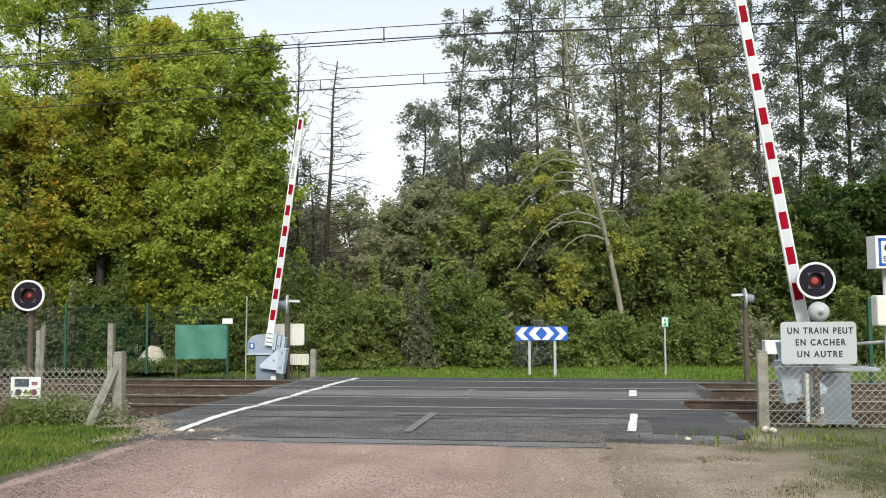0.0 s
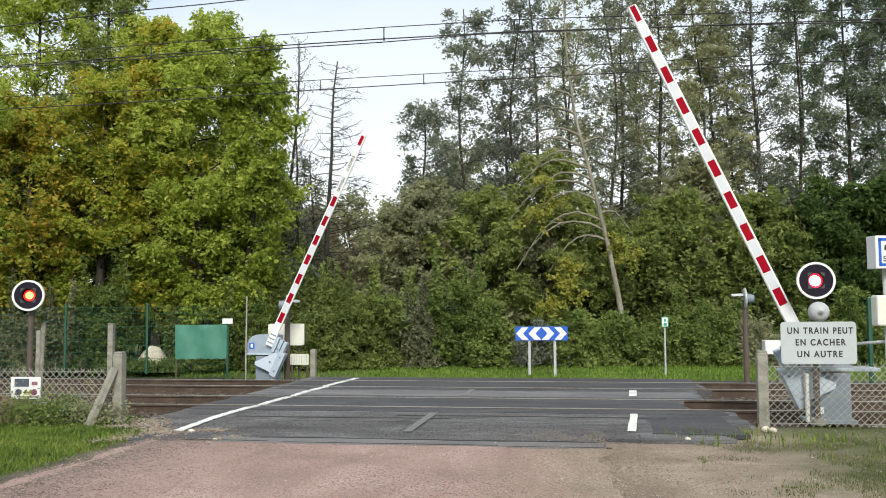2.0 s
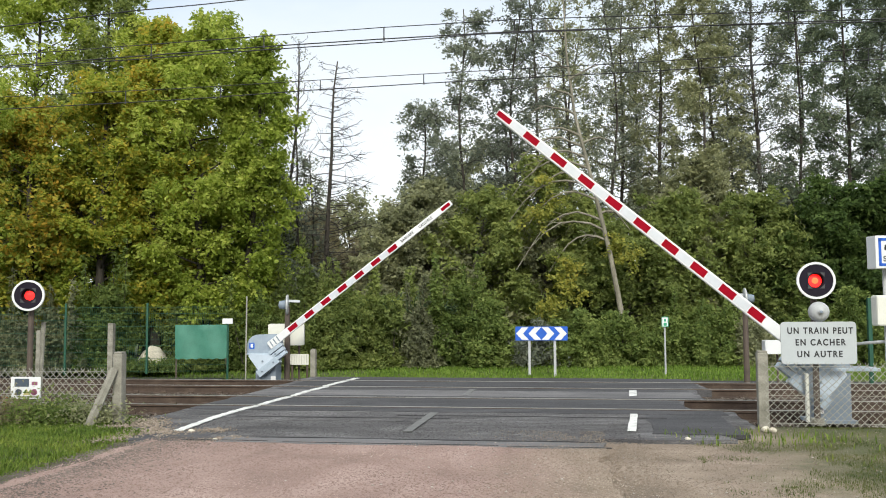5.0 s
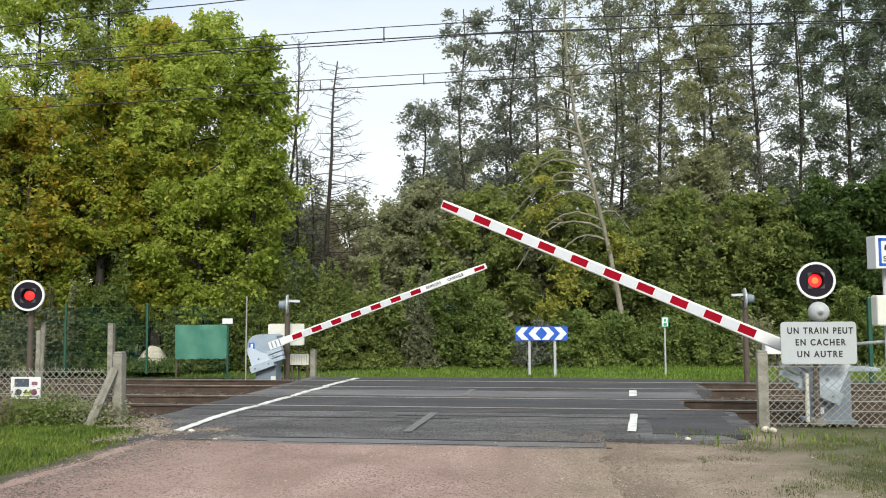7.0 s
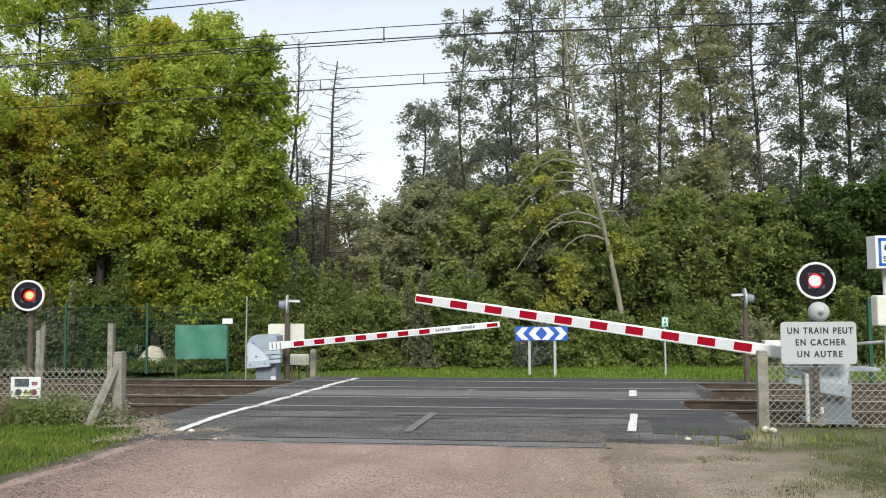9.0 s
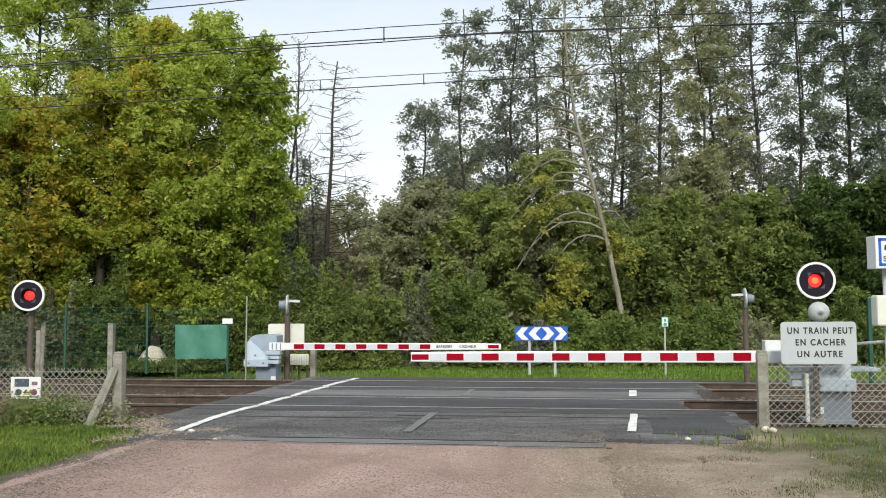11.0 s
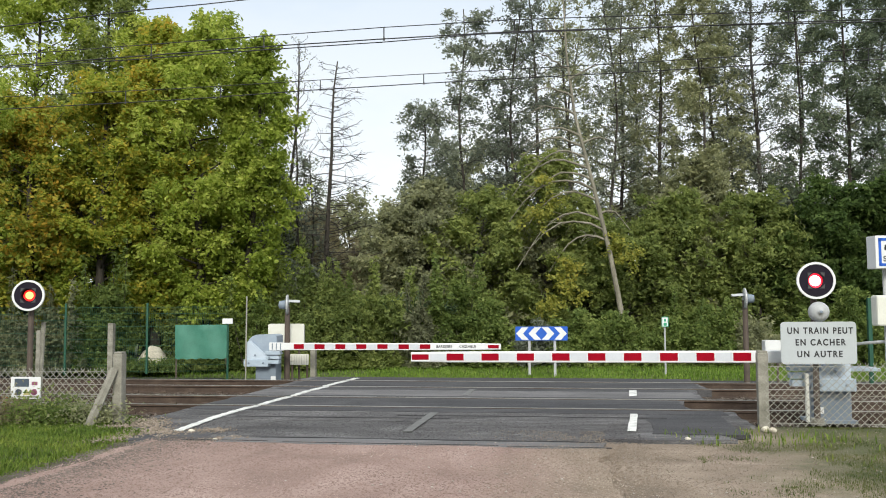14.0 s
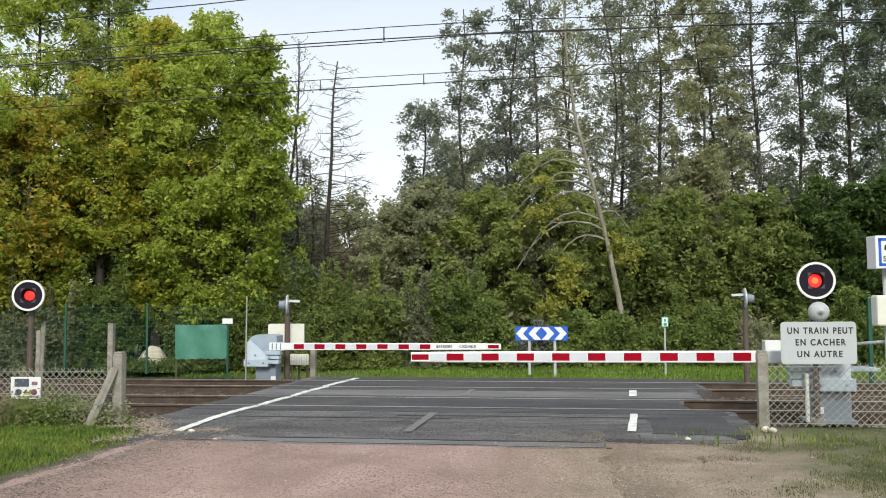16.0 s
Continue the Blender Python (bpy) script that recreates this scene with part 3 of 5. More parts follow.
for v in RAILS:
    rail(v)
sleepers()
stones("ballast_stones", 26000, ballast_spots, (0.025, 0.05), M_BALLAST, "loose brown ballast stones between the rails", "ballast", 4)
def chip_spots(rng, n):
    u, v = rng.uniform(-5.1, 0.4, n), 6.2 + 4.0 * rng.random(n) ** 1.2
    u = np.where(rng.random(n) < 0.1, rng.normal(0.5, 0.5, n), u)
    return place_uv(u, v, np.where(u < 0.3, -0.005, -0.026))


def shoulder_spots(rng, n):
    u = np.concatenate([rng.normal(0.55, 0.7, n // 2), rng.uniform(1.2, 6.5, n // 4), rng.normal(-5.35, 0.22, n - n // 2 - n // 4)])
    v = np.concatenate([rng.uniform(6, 11.4, n // 2), rng.uniform(6, 12.2, n // 4), rng.uniform(9.0, 12.6, n - n // 2 - n // 4)])
    u = np.where(u < 0, u - np.maximum(0, v - 10.8) * 0.45, u)
    z = np.array([max(ground_height(p, q), -0.006 if -5.1 < p < 0.3 else -1) for p, q in zip(u, v)])
    return place_uv(u, v, z + 0.002)


stones("chippings", 34000, chip_spots, (0.004, 0.0125), M_CHIP, "coarse reddish chippings in the worn road surface", "gravel", 15, 0.5)
stones("gravel", 26000, shoulder_spots, (0.003, 0.010), M_GRIT, "tan gravel scattered along the road's edges", "gravel", 16)
def grey_spots(rng, n):
    return place_uv(rng.uniform(-5.2, 0.75, n), rng.uniform(10.4, 13.3, n), np.full(n, -0.012))


M_GREYCHIP = material("grey_chippings", [(0.0462, 0.0454, 0.0479), (0.0798, 0.0773, 0.0806), (0.105, 0.1016, 0.1058), (0.1596, 0.1546, 0.1571)], 0.9, 40, 0.9, 0.2, per_island=0.4)
stones("chippings", 15000, grey_spots, (0.005, 0.014), M_GREYCHIP, "grey chippings showing in the worn asphalt", "gravel", 18, 0.55)


def clump_spots(rng, n):
    c = np.array([(-5.75, 11.7), (-5.6, 11.35), (-5.3, 10.9), (-5.15, 10.7), (-4.65, 11.0), (-4.2, 10.3), (-5.5, 11.0), (-6.0, 12.0), (-5.9, 11.4), (-5.45, 10.4), (-5.6, 10.1), (-5.75, 10.8), (-6.1, 11.2)])
    q = c[rng.integers(0, len(c), n)] + rng.normal(0, 0.13, (n, 2))
    return place_uv(q[:, 0], q[:, 1], np.full(n, -0.008))


stones("gravel", 1500, clump_spots, (0.008, 0.026), M_GRIT, "loose heaps of tan gravel on broken asphalt", "gravel", 17)
def pale_spots(rng, n):
    u = np.concatenate([rng.normal(-0.6, 1.0, n // 2), rng.normal(1.6, 0.9, n - n // 2)])
    v = 6.2 + 4.2 * rng.random(n) ** 1.3
    return place_uv(u, v, np.where(u < 0.2, -0.002, -0.022))


def edge_spots(rng, n):
    u = -5.25 + np.abs(rng.normal(0, 0.55, n)) - 0.2 * rng.random(n)
    v = rng.uniform(5.8, 10.4, n)
    return place_uv(u, v, np.where(u > -4.9, -0.004, -0.03))


stones("grit", 9000, edge_spots, (0.006, 0.018), M_EDGE, "dusty brown grit along the worn edge of the road", "gravel", 28, 0.35)
stones("grit", 500, pale_spots, (0.005, 0.018), M_PALESTONE, "pale loose pebbles on the worn road and shoulder", "gravel", 27, 0.5)
stones("grit", 1200, grit_spots, (0.004, 0.012), M_GRIT, "loose pale grit and pebbles on asphalt", "gravel", 5)
grass("grass", 90000, near_left, (0.02, 0.08), M_GRASS, "short green grass on the roadside verge", 6)
grass("grass", 16000, near_left, (0.03, 0.07), M_DRYGRASS, "yellowing grass among the green of the verge", 26)
grass("grass", 100000, near_right, (0.012, 0.038), M_DRYGRASS, "patchy yellowing grass on a dirt verge", 7)
grass("grass", 60000, far_verge, (0.05, 0.13), M_LAWN, "green grass verge below the bushes", 8)


def tuft_spots(rng, n):
    c = np.array([(1.55, 11.1), (2.0, 11.3), (2.3, 10.9), (2.9, 11.2), (3.6, 10.3), (4.3, 10.9), (3.2, 9.2), (4.6, 9.0), (-6.5, 11.4), (-7.3, 11.6), (-6.2, 10.6), (-8.2, 11.3)])
    k = rng.integers(0, len(c), n)
    q = c[k] + rng.normal(0, 0.3, (n, 2))
    return place_uv(q[:, 0], q[:, 1], np.full(n, -0.035))


grass("grass", 800, tuft_spots, (0.04, 0.11), M_GRASS, "taller green grass tufts by the fence posts", 9)

def reed_spots(rng, n):
    q = np.stack([rng.normal(-0.95, 0.45, n), rng.normal(30.2, 0.25, n)], -1)
    return np.concatenate([q, np.full((n, 1), -0.3)], 1)


M_REED = leaf_material("reed_blades", [(0.06, 0.10, 0.05), (0.11, 0.165, 0.085), (0.17, 0.22, 0.12)], 0.8, 0.4)
grass("reeds", 1500, reed_spots, (1.4, 2.7), M_REED, "tall blue-green reeds between the bushes", 10, 0.22)

# ---- overhead line ----
WIRE_SAG = {"near": [(-70, 5.6), (-30, 5.72), (-10.3, 5.97), (-5.3, 6.09), (-3.2, 6.12), (-1.0, 6.13), (1.7, 6.08), (4.9, 5.99), (30, 5.6), (70, 5.5)],
            "near_carrier": [(-70, 6.6), (-30, 6.0), (-10, 6.18), (-5.3, 6.28), (-3.2, 6.32), (-1.0, 6.335), (1.2, 6.29), (4.9, 6.19), (30, 6.4), (70, 7)],
            "third": [(-70, 5.5), (-30, 5.6), (-7.7, 5.86), (-5.2, 5.92), (-3.1, 5.95), (-1.5, 6.0), (4, 5.93), (30, 5.6), (70, 5.5)],
            "top": [(-70, 4.7), (-30, 5.4), (-9.2, 6.11), (-6.9, 6.25), (-5.7, 6.29), (-3.0, 6.42), (6, 6.75), (70, 7.5)],
            "far": [(-70, 5.6), (-30, 5.9), (-8.5, 6.13), (-5.4, 6.22), (-3.1, 6.26), (1.4, 6.31), (4.3, 6.35), (30, 6.2), (70, 6.0)],
            "far_carrier": [(-70, 6.8), (-30, 6.3), (-8.5, 6.38), (-5.4, 6.43), (-3.1, 6.46), (1.4, 6.5), (4.3, 6.55), (30, 6.9), (70, 7.4)]}


def overhead(v, contact, carrier, drops, label, extra=()):
    t = thing("overhead_line", uv(0, v, 6), label, "overhead line", "overhead lines above the tracks")

    def cable(name, key, dv, r):
        g = Geo()
        g.tube([uv(u, v + dv, z) for u, z in WIRE_SAG[key]], r, 5)
        part(name, g, M_WIRE, t).matrix_parent_inverse = t.matrix_world.inverted()

    cable("contact_wire", contact, 0, 0.0105)
    cable("carrier_wire", carrier, 0, 0.008)
    for key, dv in extra:
        cable("contact_wire", key, dv, 0.009)
    for u in drops:
        z0, z1 = (float(np.interp(u, *zip(*WIRE_SAG[k]))) for k in (contact, carrier))
        g = Geo()
        g.tube([uv(u, v, z0), uv(u, v, z1)], 0.011, 5)
        g.box(uv(u, v, z0), (0.03, 0.03, 0.05))
        part("dropper", g, M_WIRE, t).matrix_parent_inverse = t.matrix_world.inverted()


overhead(14.67, "near", "near_carrier", (-9.6, -7.4, -5.32, -3.19, -0.97, 1.24, 3.4, 5.6), "dark contact wire hung by droppers over the nearer track", [("third", -0.37), ("top", -1.67)])
overhead(18.27, "far", "far_carrier", (-9.8, -7.6, -5.36, -3.12, -0.9, 1.3, 3.5, 5.7), "dark contact wire hung by droppers over the farther track")


# ---- level crossing barriers ----
def lettering(text, size, mat, parent, m, name="lettering", depth=0.002, squeeze=1.0, gap=1.1):
    """Raised letters in the built-in font as a mesh, centred on m, reading along its x with z up."""
    cu = bpy.data.curves.new(name, "FONT")
    cu.body, cu.size, cu.extrude, cu.align_x, cu.align_y = text, size, depth, "CENTER", "CENTER"
    cu.offset, cu.space_character = size * (0.026 if size > 0.11 else 0.012), gap
    tmp = new(name, cu)
    me = bpy.data.meshes.new_from_object(tmp.evaluated_get(bpy.context.evaluated_depsgraph_get()))
    bpy.data.objects.remove(tmp)
    me.name = name
    me.transform(m @ Matrix.Rotation(radians(90), 4, "X") @ Matrix.Diagonal((squeeze, 1, 1, 1)))
    me.materials.clear()
    me.materials.append(mat)
    ob = new(name, me)
    ob.parent = parent
    return ob


def barrier(place, yaw, side, reds, length, words, back=0.11, rim=0.76):
    """A half barrier: fixed pedestal and hood, and a turning boom with its counterweight. side: the boom points to +x (1) or -x (-1)."""
    t = thing("level_crossing_barrier", (place[0], place[1], place[2] - 0.93), "red and white half barrier with a blue-grey drive housing", "barrier", "level crossing barriers", yaw)
    zp = 0.93  # pivot over the base
    s = side
    g = Geo()
    g.box((-s * back, 0.16, 0.35), (0.5, 0.42, 0.70), bevel=0.015)
    ped = part("pedestal", g, M_BOXDARK, t, "grey painted steel pedestal")
    g = Geo()
    g.box((-s * back, 0.16, 0.025), (0.62, 0.54, 0.05), bevel=0.01)
    part("base_plate", g, M_BOXDARK, t)
    for k, z in ((0, 0.60), (1, 0.44)):
        g = Geo()
        g.box((s * (0.19 - back - 0.02 * k), -0.056, z - 0.42), (0.12, 0.006, 0.09))
        part("label_plate", g, M_WHITE, ped, "small white plate")
    g = Geo()
    hood = [(-s * 0.57, -0.18), (-s * 0.57, 0.06), (-s * 0.52, 0.17), (-s * 0.44, 0.24), (-s * 0.33, 0.275), (s * 0.1, 0.285), (s * 0.16, 0.25), (s * 0.16, -0.12), (s * 0.05, -0.18)]
    g.prism([(x, z + zp) for x, z in hood], 0.46, Matrix.Translation((0, -0.06, 0)))
    hd = part("hood", g, M_HOOD, t, "rounded blue-grey housing cover")
    g = Geo()
    g.box((-s * (back + 0.11), 0.17, zp - 0.185), (rim, 0.52, 0.045), bevel=0.01)
    part("hood_rim", g, M_BOX, hd)
    g = Geo()
    g.prism(rounded(0.13, 0.15, 0.02, 3, -s * 0.45, zp + 0.01), 0.004, Matrix.Translation((0, -0.065, 0)))
    part("number_plate", g, M_BLUE, hd, "small blue enamel plate")
    g = Geo()
    g.box((-s * 0.45, -0.068, zp + 0.015), (0.06, 0.003, 0.09))
    part("plate_bar", g, M_WHITE, hd)
    # turning boom; its own space has the pivot at the origin
    boom = thing("boom", (0, 0, 0), "", "")
    boom.parent = t
    boom.matrix_basis = Matrix.Translation((0, -0.16, zp))
    n = 9
    g = Geo()
    secs = []
    for i in range(n + 1):
        x = 0.30 + (length - 0.30) * i / n
        h = 0.172 - 0.022 * i / n - (0.018 if x > length - 0.52 else 0)
        secs.append((x, h))
    secs.insert(n, (length - 0.50, 0.152))
    secs.sort()
    prof = lambda h, d: [(-d, -h / 2 + 0.012), (-d + 0.01, -h / 2), (d - 0.01, -h / 2), (d, -h / 2 + 0.012), (d, h / 2 - 0.012), (d - 0.01, h / 2), (-d + 0.01, h / 2), (-d, h / 2 - 0.012)]
    vs, fs = [], []
    for x, h in secs:
        vs += [Vector((s * x, a, b)) for a, b in prof(h, 0.03)]
    for i in range(len(secs) - 1):
        fs += [(i * 8 + k, i * 8 + (k + 1) % 8, (i + 1) * 8 + (k + 1) % 8, (i + 1) * 8 + k) for k in range(8)]
    fs += [tuple(range(8)), tuple(range(len(vs) - 8, len(vs)))]
    g.add(vs, fs)
    bo = part("boom_tube", g, M_WHITE, boom, "white aluminium boom")
    for i, x in enumerate(reds):
        h = 0.172 - 0.022 * x / length - (0.018 if x > length - 0.5 else 0) - 0.055
        for y in (-0.0315, 0.0315):
            g = Geo()
            g.box((s * x, y, 0), (0.245, 0.003, h))
            part("red_stripe", g, M_RED, boom, "red reflective film")
        if i + 1 < len(reds) and reds[i + 1] - x < 0.6:
            g = Geo()
            g.box((s * (x + reds[i + 1]) / 2, -0.0315, 0), (0.235, 0.003, h))
            part("grey_stripe", g, M_FILM, boom, "pale grey reflective film")
    for i, x in enumerate((0.10, 0.20, 0.30)):
        g = Geo()
        g.box((s * x, 0, 0.0), (0.03, 0.075, 0.15), bevel=0.004)
        part("clamp_ring", g, M_BOXDARK, boom, "dark clamp band")
    g = Geo()
    g.box((s * 0.20, 0, 0), (0.36, 0.066, 0.185), bevel=0.008)
    part("boom_socket", g, M_WHITE, boom, "white steel socket of the boom")
    g = Geo()
    for y in (-0.07, 0.05):
        g.prism([(-s * 0.52, 0.10), (-s * 0.46, 0.14), (-s * 0.03, -0.24), (s * 0.02, -0.30), (-s * 0.52, -0.30)], 0.02, Matrix.Translation((0, y, 0)))
    part("counterweight_wedge", g, M_PLATE, boom, "pale blue-grey side plates")
    g = Geo()
    g.box((-s * 0.28, 0, -0.385), (0.60, 0.20, 0.17), bevel=0.012)
    part("counterweight", g, M_BOX, boom, "blue-grey counterweight block")
    for k in range(3):
        g = Geo()
        g.box((s * 0.12, 0, -0.15 - 0.105 * k), (0.36 - 0.03 * k, 0.17, 0.085), bevel=0.008)
        part("counterweight_plate", g, M_BOX, boom)
    for x, z in ((-0.45, -0.385), (-0.1, -0.385), (0.05, -0.25), (-0.3, -0.2)):
        g = Geo()
        g.lathe([(0.022, 0), (0.022, -0.015), (0.012, -0.02)], Matrix.Translation((s * x, -0.10 if z < -0.3 else -0.088, z)), 8)
        part("bolt", g, M_BOXDARK, boom)
    for x, word in words:
        lettering(word, 0.088, M_INK, boom, Matrix.Translation((s * x, -0.0325, 0.0)), squeeze=0.9)
    return boom


DRUM_Y = 0.12  # axis of the added lamp drum behind the target


def lamp_signal(place, turn, label, bell=False, sign=False, top=1.878, ground=-0.06, r=0.25, core=None):
    """A flashing red road signal: black target with a white ring on a post, and an added drum turning behind its
    opening in place of a switched lamp.
    """
    t = thing("flashing_signal", (place[0], place[1], ground), label, "signal light", "flashing road signals", turn)
    z = top - ground
    g = Geo()
    g.tube([(0, 0.16, 0), (0, 0.16, z - 0.1)], 0.042, 12)
    part("post", g, M_POST, t, "dark painted steel post")
    g = Geo()
    g.tube([(0, 0.16, 0), (0, 0.16, 0.08)], 0.09, 12)
    part("post_foot", g, M_CONC, t)
    m = Matrix.Translation((0, 0, z))
    g = Geo()
    n = 40
    hole = 0.1
    g.lathe([(hole, 0.02), (hole, -0.012), (r - 0.03, -0.012), (r - 0.03, 0.02)], m, n)
    g.f = g.f[:-2]
    g.slot = g.slot[:-2]
    target = part("target", g, M_BLACK, t, "round black target board")
    g = Geo()
    g.lathe([(r - 0.03, 0.022), (r - 0.03, -0.02), (r, -0.02), (r, 0.022), (r - 0.03, 0.022)], m, n)
    g.f = g.f[:-2]
    g.slot = g.slot[:-2]
    part("target_ring", g, M_WHITE, target, "white painted ring")
    for a in range(4):
        q = m @ Matrix.Rotation(radians(90 * a), 4, "Y")
        g = Geo()
        g.prism([(0.108, 0.108), (0.048, 0.108), (0.078, 0.078), (0.108, 0.048)], 0.012, q @ Matrix.Translation((0, -0.026, 0)))
        part("lens_bracket", g, M_SLATE, target, "grey corner bracket of the lens")
    g = Geo()
    g.lathe([(0.115, 0.02), (0.135, 0.05), (0.135, 0.27), (0.08, 0.30), (0.0, 0.30)], m, 24)
    g.f = g.f[:-2]
    g.slot = g.slot[:-2]
    part("lamp_housing", g, M_BLACK, t, "black lamp housing")
    # an added drum of three faces stands in for the blinking, turning behind the opening: dark lens, glimmering red,
    # full light
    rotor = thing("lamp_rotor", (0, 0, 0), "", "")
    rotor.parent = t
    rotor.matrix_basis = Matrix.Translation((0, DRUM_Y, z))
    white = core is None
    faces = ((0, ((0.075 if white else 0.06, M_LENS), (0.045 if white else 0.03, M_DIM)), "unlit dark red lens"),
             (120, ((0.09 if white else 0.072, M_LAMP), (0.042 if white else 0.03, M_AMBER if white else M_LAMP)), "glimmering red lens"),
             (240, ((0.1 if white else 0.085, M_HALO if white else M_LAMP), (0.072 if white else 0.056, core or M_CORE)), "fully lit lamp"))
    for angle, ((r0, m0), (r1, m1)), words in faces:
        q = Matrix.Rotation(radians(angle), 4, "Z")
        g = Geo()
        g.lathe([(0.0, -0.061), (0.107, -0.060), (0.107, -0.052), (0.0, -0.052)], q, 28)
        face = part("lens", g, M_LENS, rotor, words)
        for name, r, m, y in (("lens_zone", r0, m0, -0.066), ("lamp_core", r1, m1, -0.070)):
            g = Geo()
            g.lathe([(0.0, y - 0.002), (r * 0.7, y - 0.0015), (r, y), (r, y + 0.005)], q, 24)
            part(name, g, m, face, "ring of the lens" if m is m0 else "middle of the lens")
    if bell:
        g = Geo()
        g.lathe([(0.0, -0.12), (0.03, -0.118), (0.032, -0.10), (0.07, -0.095), (0.115, -0.06), (0.135, -0.01), (0.135, 0.03), (0.12, 0.04), (0.03, 0.06), (0.03, 0.15)], Matrix.Translation((0.025, 0, z - 0.42)), 28)
        b = part("bell", g, M_BELL, t, "grey metal warning bell", smooth=True)
        g = Geo()
        g.lathe([(0.0, -0.135), (0.018, -0.13), (0.02, -0.116)], Matrix.Translation((0.025, 0, z - 0.42)), 10)
        part("bell_nut", g, M_BOXDARK, b)
    return t, rotor


M_SLATE = material("slate_grey_paint", [(0.045, 0.045, 0.05), (0.07, 0.07, 0.075)], 5, 60, 0.7, 0.05, spec=0.2)
M_FILM = material("grey_film", [(0.42, 0.44, 0.48), (0.50, 0.52, 0.56)], 5, 60, 0.45, 0.03)
M_BELL = material("grey_bell_paint", [(0.30, 0.31, 0.32), (0.40, 0.41, 0.42)], 6, 60, 0.35, 0.05)
M_SIGN = material("sign_face", [(0.34, 0.365, 0.385), (0.39, 0.415, 0.435)], 3, 50, 0.45, 0.02)
NEAR_BOOM = barrier((5.09, 12.66, 0.836), radians(-5), -1, [0.92 + 0.501 * i for i in range(10)], 5.56, (), 0.33, 1.06)
FAR_BOOM = barrier((-4.11, 21.46, 0.675), radians(-8.5), 1, [0.75 + 0.501 * i for i in range(7)] + [5.33], 5.50, ((4.20, "BARRIERE"), (4.74, "CASSABLE")))
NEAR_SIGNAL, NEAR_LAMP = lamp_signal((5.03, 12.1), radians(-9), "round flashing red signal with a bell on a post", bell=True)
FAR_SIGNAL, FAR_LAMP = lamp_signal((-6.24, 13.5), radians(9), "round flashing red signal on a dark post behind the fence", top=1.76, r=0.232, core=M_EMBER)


def warning_sign():
    t = thing("warning_sign", (5.02, 12.06, 1.042), "pale grey warning sign with black capital lettering on the signal post", "sign", turn=radians(-2))
    g = Geo()
    g.prism(rounded(1.0, 0.565, 0.05), 0.012, Matrix.Translation((0, -0.012, 0)))
    p = part("sign_panel", g, M_SIGN, t)
    g = Geo()
    for z in (-0.16, 0.16):
        g.box((0, 0.03, z), (0.9, 0.04, 0.035))
        g.box((-0.02, 0.11, z), (0.12, 0.16, 0.05))
    part("bracket", g, M_BOXDARK, t, "grey mounting rails")
    for k, line in enumerate(("UN TRAIN PEUT", "EN CACHER", "UN AUTRE")):
        lettering(line, 0.117, M_INK, p, Matrix.Translation((0.02 - 0.012 * (k == 2), -0.0135, 0.160 - 0.156 * k)), squeeze=(0.83, 0.86, 0.88)[k], gap=1.28)


warning_sign()


def mast_from_side(place, side, top, ground, girth):
    """A road signal seen from its edge, on a brown post; side is where its hood points."""
    t = thing("flashing_signal", (place[0], place[1], ground), "grey road signal seen edge-on upon a brown post", "signal light", "flashing road signals")
    z = top - ground
    g = Geo()
    g.tube([(0, 0, 0), (0, 0, z * 0.55), (0, 0, z - 0.02)], [girth, girth * 0.9, girth * 0.8], 12)
    part("post", g, M_POST, t, "brown weathered post")
    turn = Matrix.Translation((0, 0, z + 0.02)) @ Matrix.Rotation(radians(95 if side > 0 else -100), 4, "Z")
    g = Geo()
    g.lathe([(0.0, -0.03), (0.22, -0.03), (0.25, -0.012), (0.25, 0.012), (0.22, 0.03), (0.0, 0.03)], turn, 30)
    part("target", g, M_BELL, t, "grey target board")
    g = Geo()
    g.lathe([(0.10, 0.03), (0.11, 0.08), (0.09, 0.2), (0.0, 0.22)], turn, 20)
    part("lamp_housing", g, M_BOXDARK, t)
    g = Geo()
    for k in range(8):
        a0, a1 = radians(30 + 15 * k), radians(45 + 15 * k)
        p = lambda a, y, r: turn @ Vector((r * math.cos(a), y, r * math.sin(a)))
        f0, f1 = (0.28 + 0.03 * math.sin(a) for a in (a0, a1))
        g.add([p(a0, -0.03, 0.12), p(a1, -0.03, 0.12), p(a1, -f1, 0.10), p(a0, -f0, 0.10), p(a0, -0.03, 0.128), p(a1, -0.03, 0.128), p(a1, -f1, 0.108), p(a0, -f0, 0.108)],
              [(0, 1, 2, 3), (7, 6, 5, 4), (0, 4, 5, 1), (2, 6, 7, 3)])
    part("hood", g, M_BELL, t, "grey lamp hood")


mast_from_side((-3.80, 21.9), 1, 1.64, -0.42, 0.075)
mast_from_side((7.02, 20.9), -1, 1.72, -0.30, 0.07)


# ---- small signs, boxes and posts ----
M_PRINT = material("green_print", [(0.03, 0.24, 0.13), (0.04, 0.3, 0.17)], 5, 60, 0.5, 0)
def board(name, place, w, h, mat, label, category, post=None, r=0.03, thick=0.05, turn=0.0, post_mat=None, ground=-0.4):
    """A board or box with rounded corners on a post of its own."""
    t = thing(name, (place[0], place[1], ground), label, category, turn=turn)
    z = place[2] - ground
    g = Geo()
    g.prism(rounded(w, h, r), thick, Matrix.Translation((0, -thick / 2, z)))
    p = part("panel", g, mat, t)
    for x in post or (0.0,):
        q = Geo()
        q.tube([(x, thick / 2 + 0.03, 0), (x, thick / 2 + 0.03, z + h * 0.35)], 0.028, 8)
        part("post", q, post_mat or M_POST, t, "slim post")
    return t, p


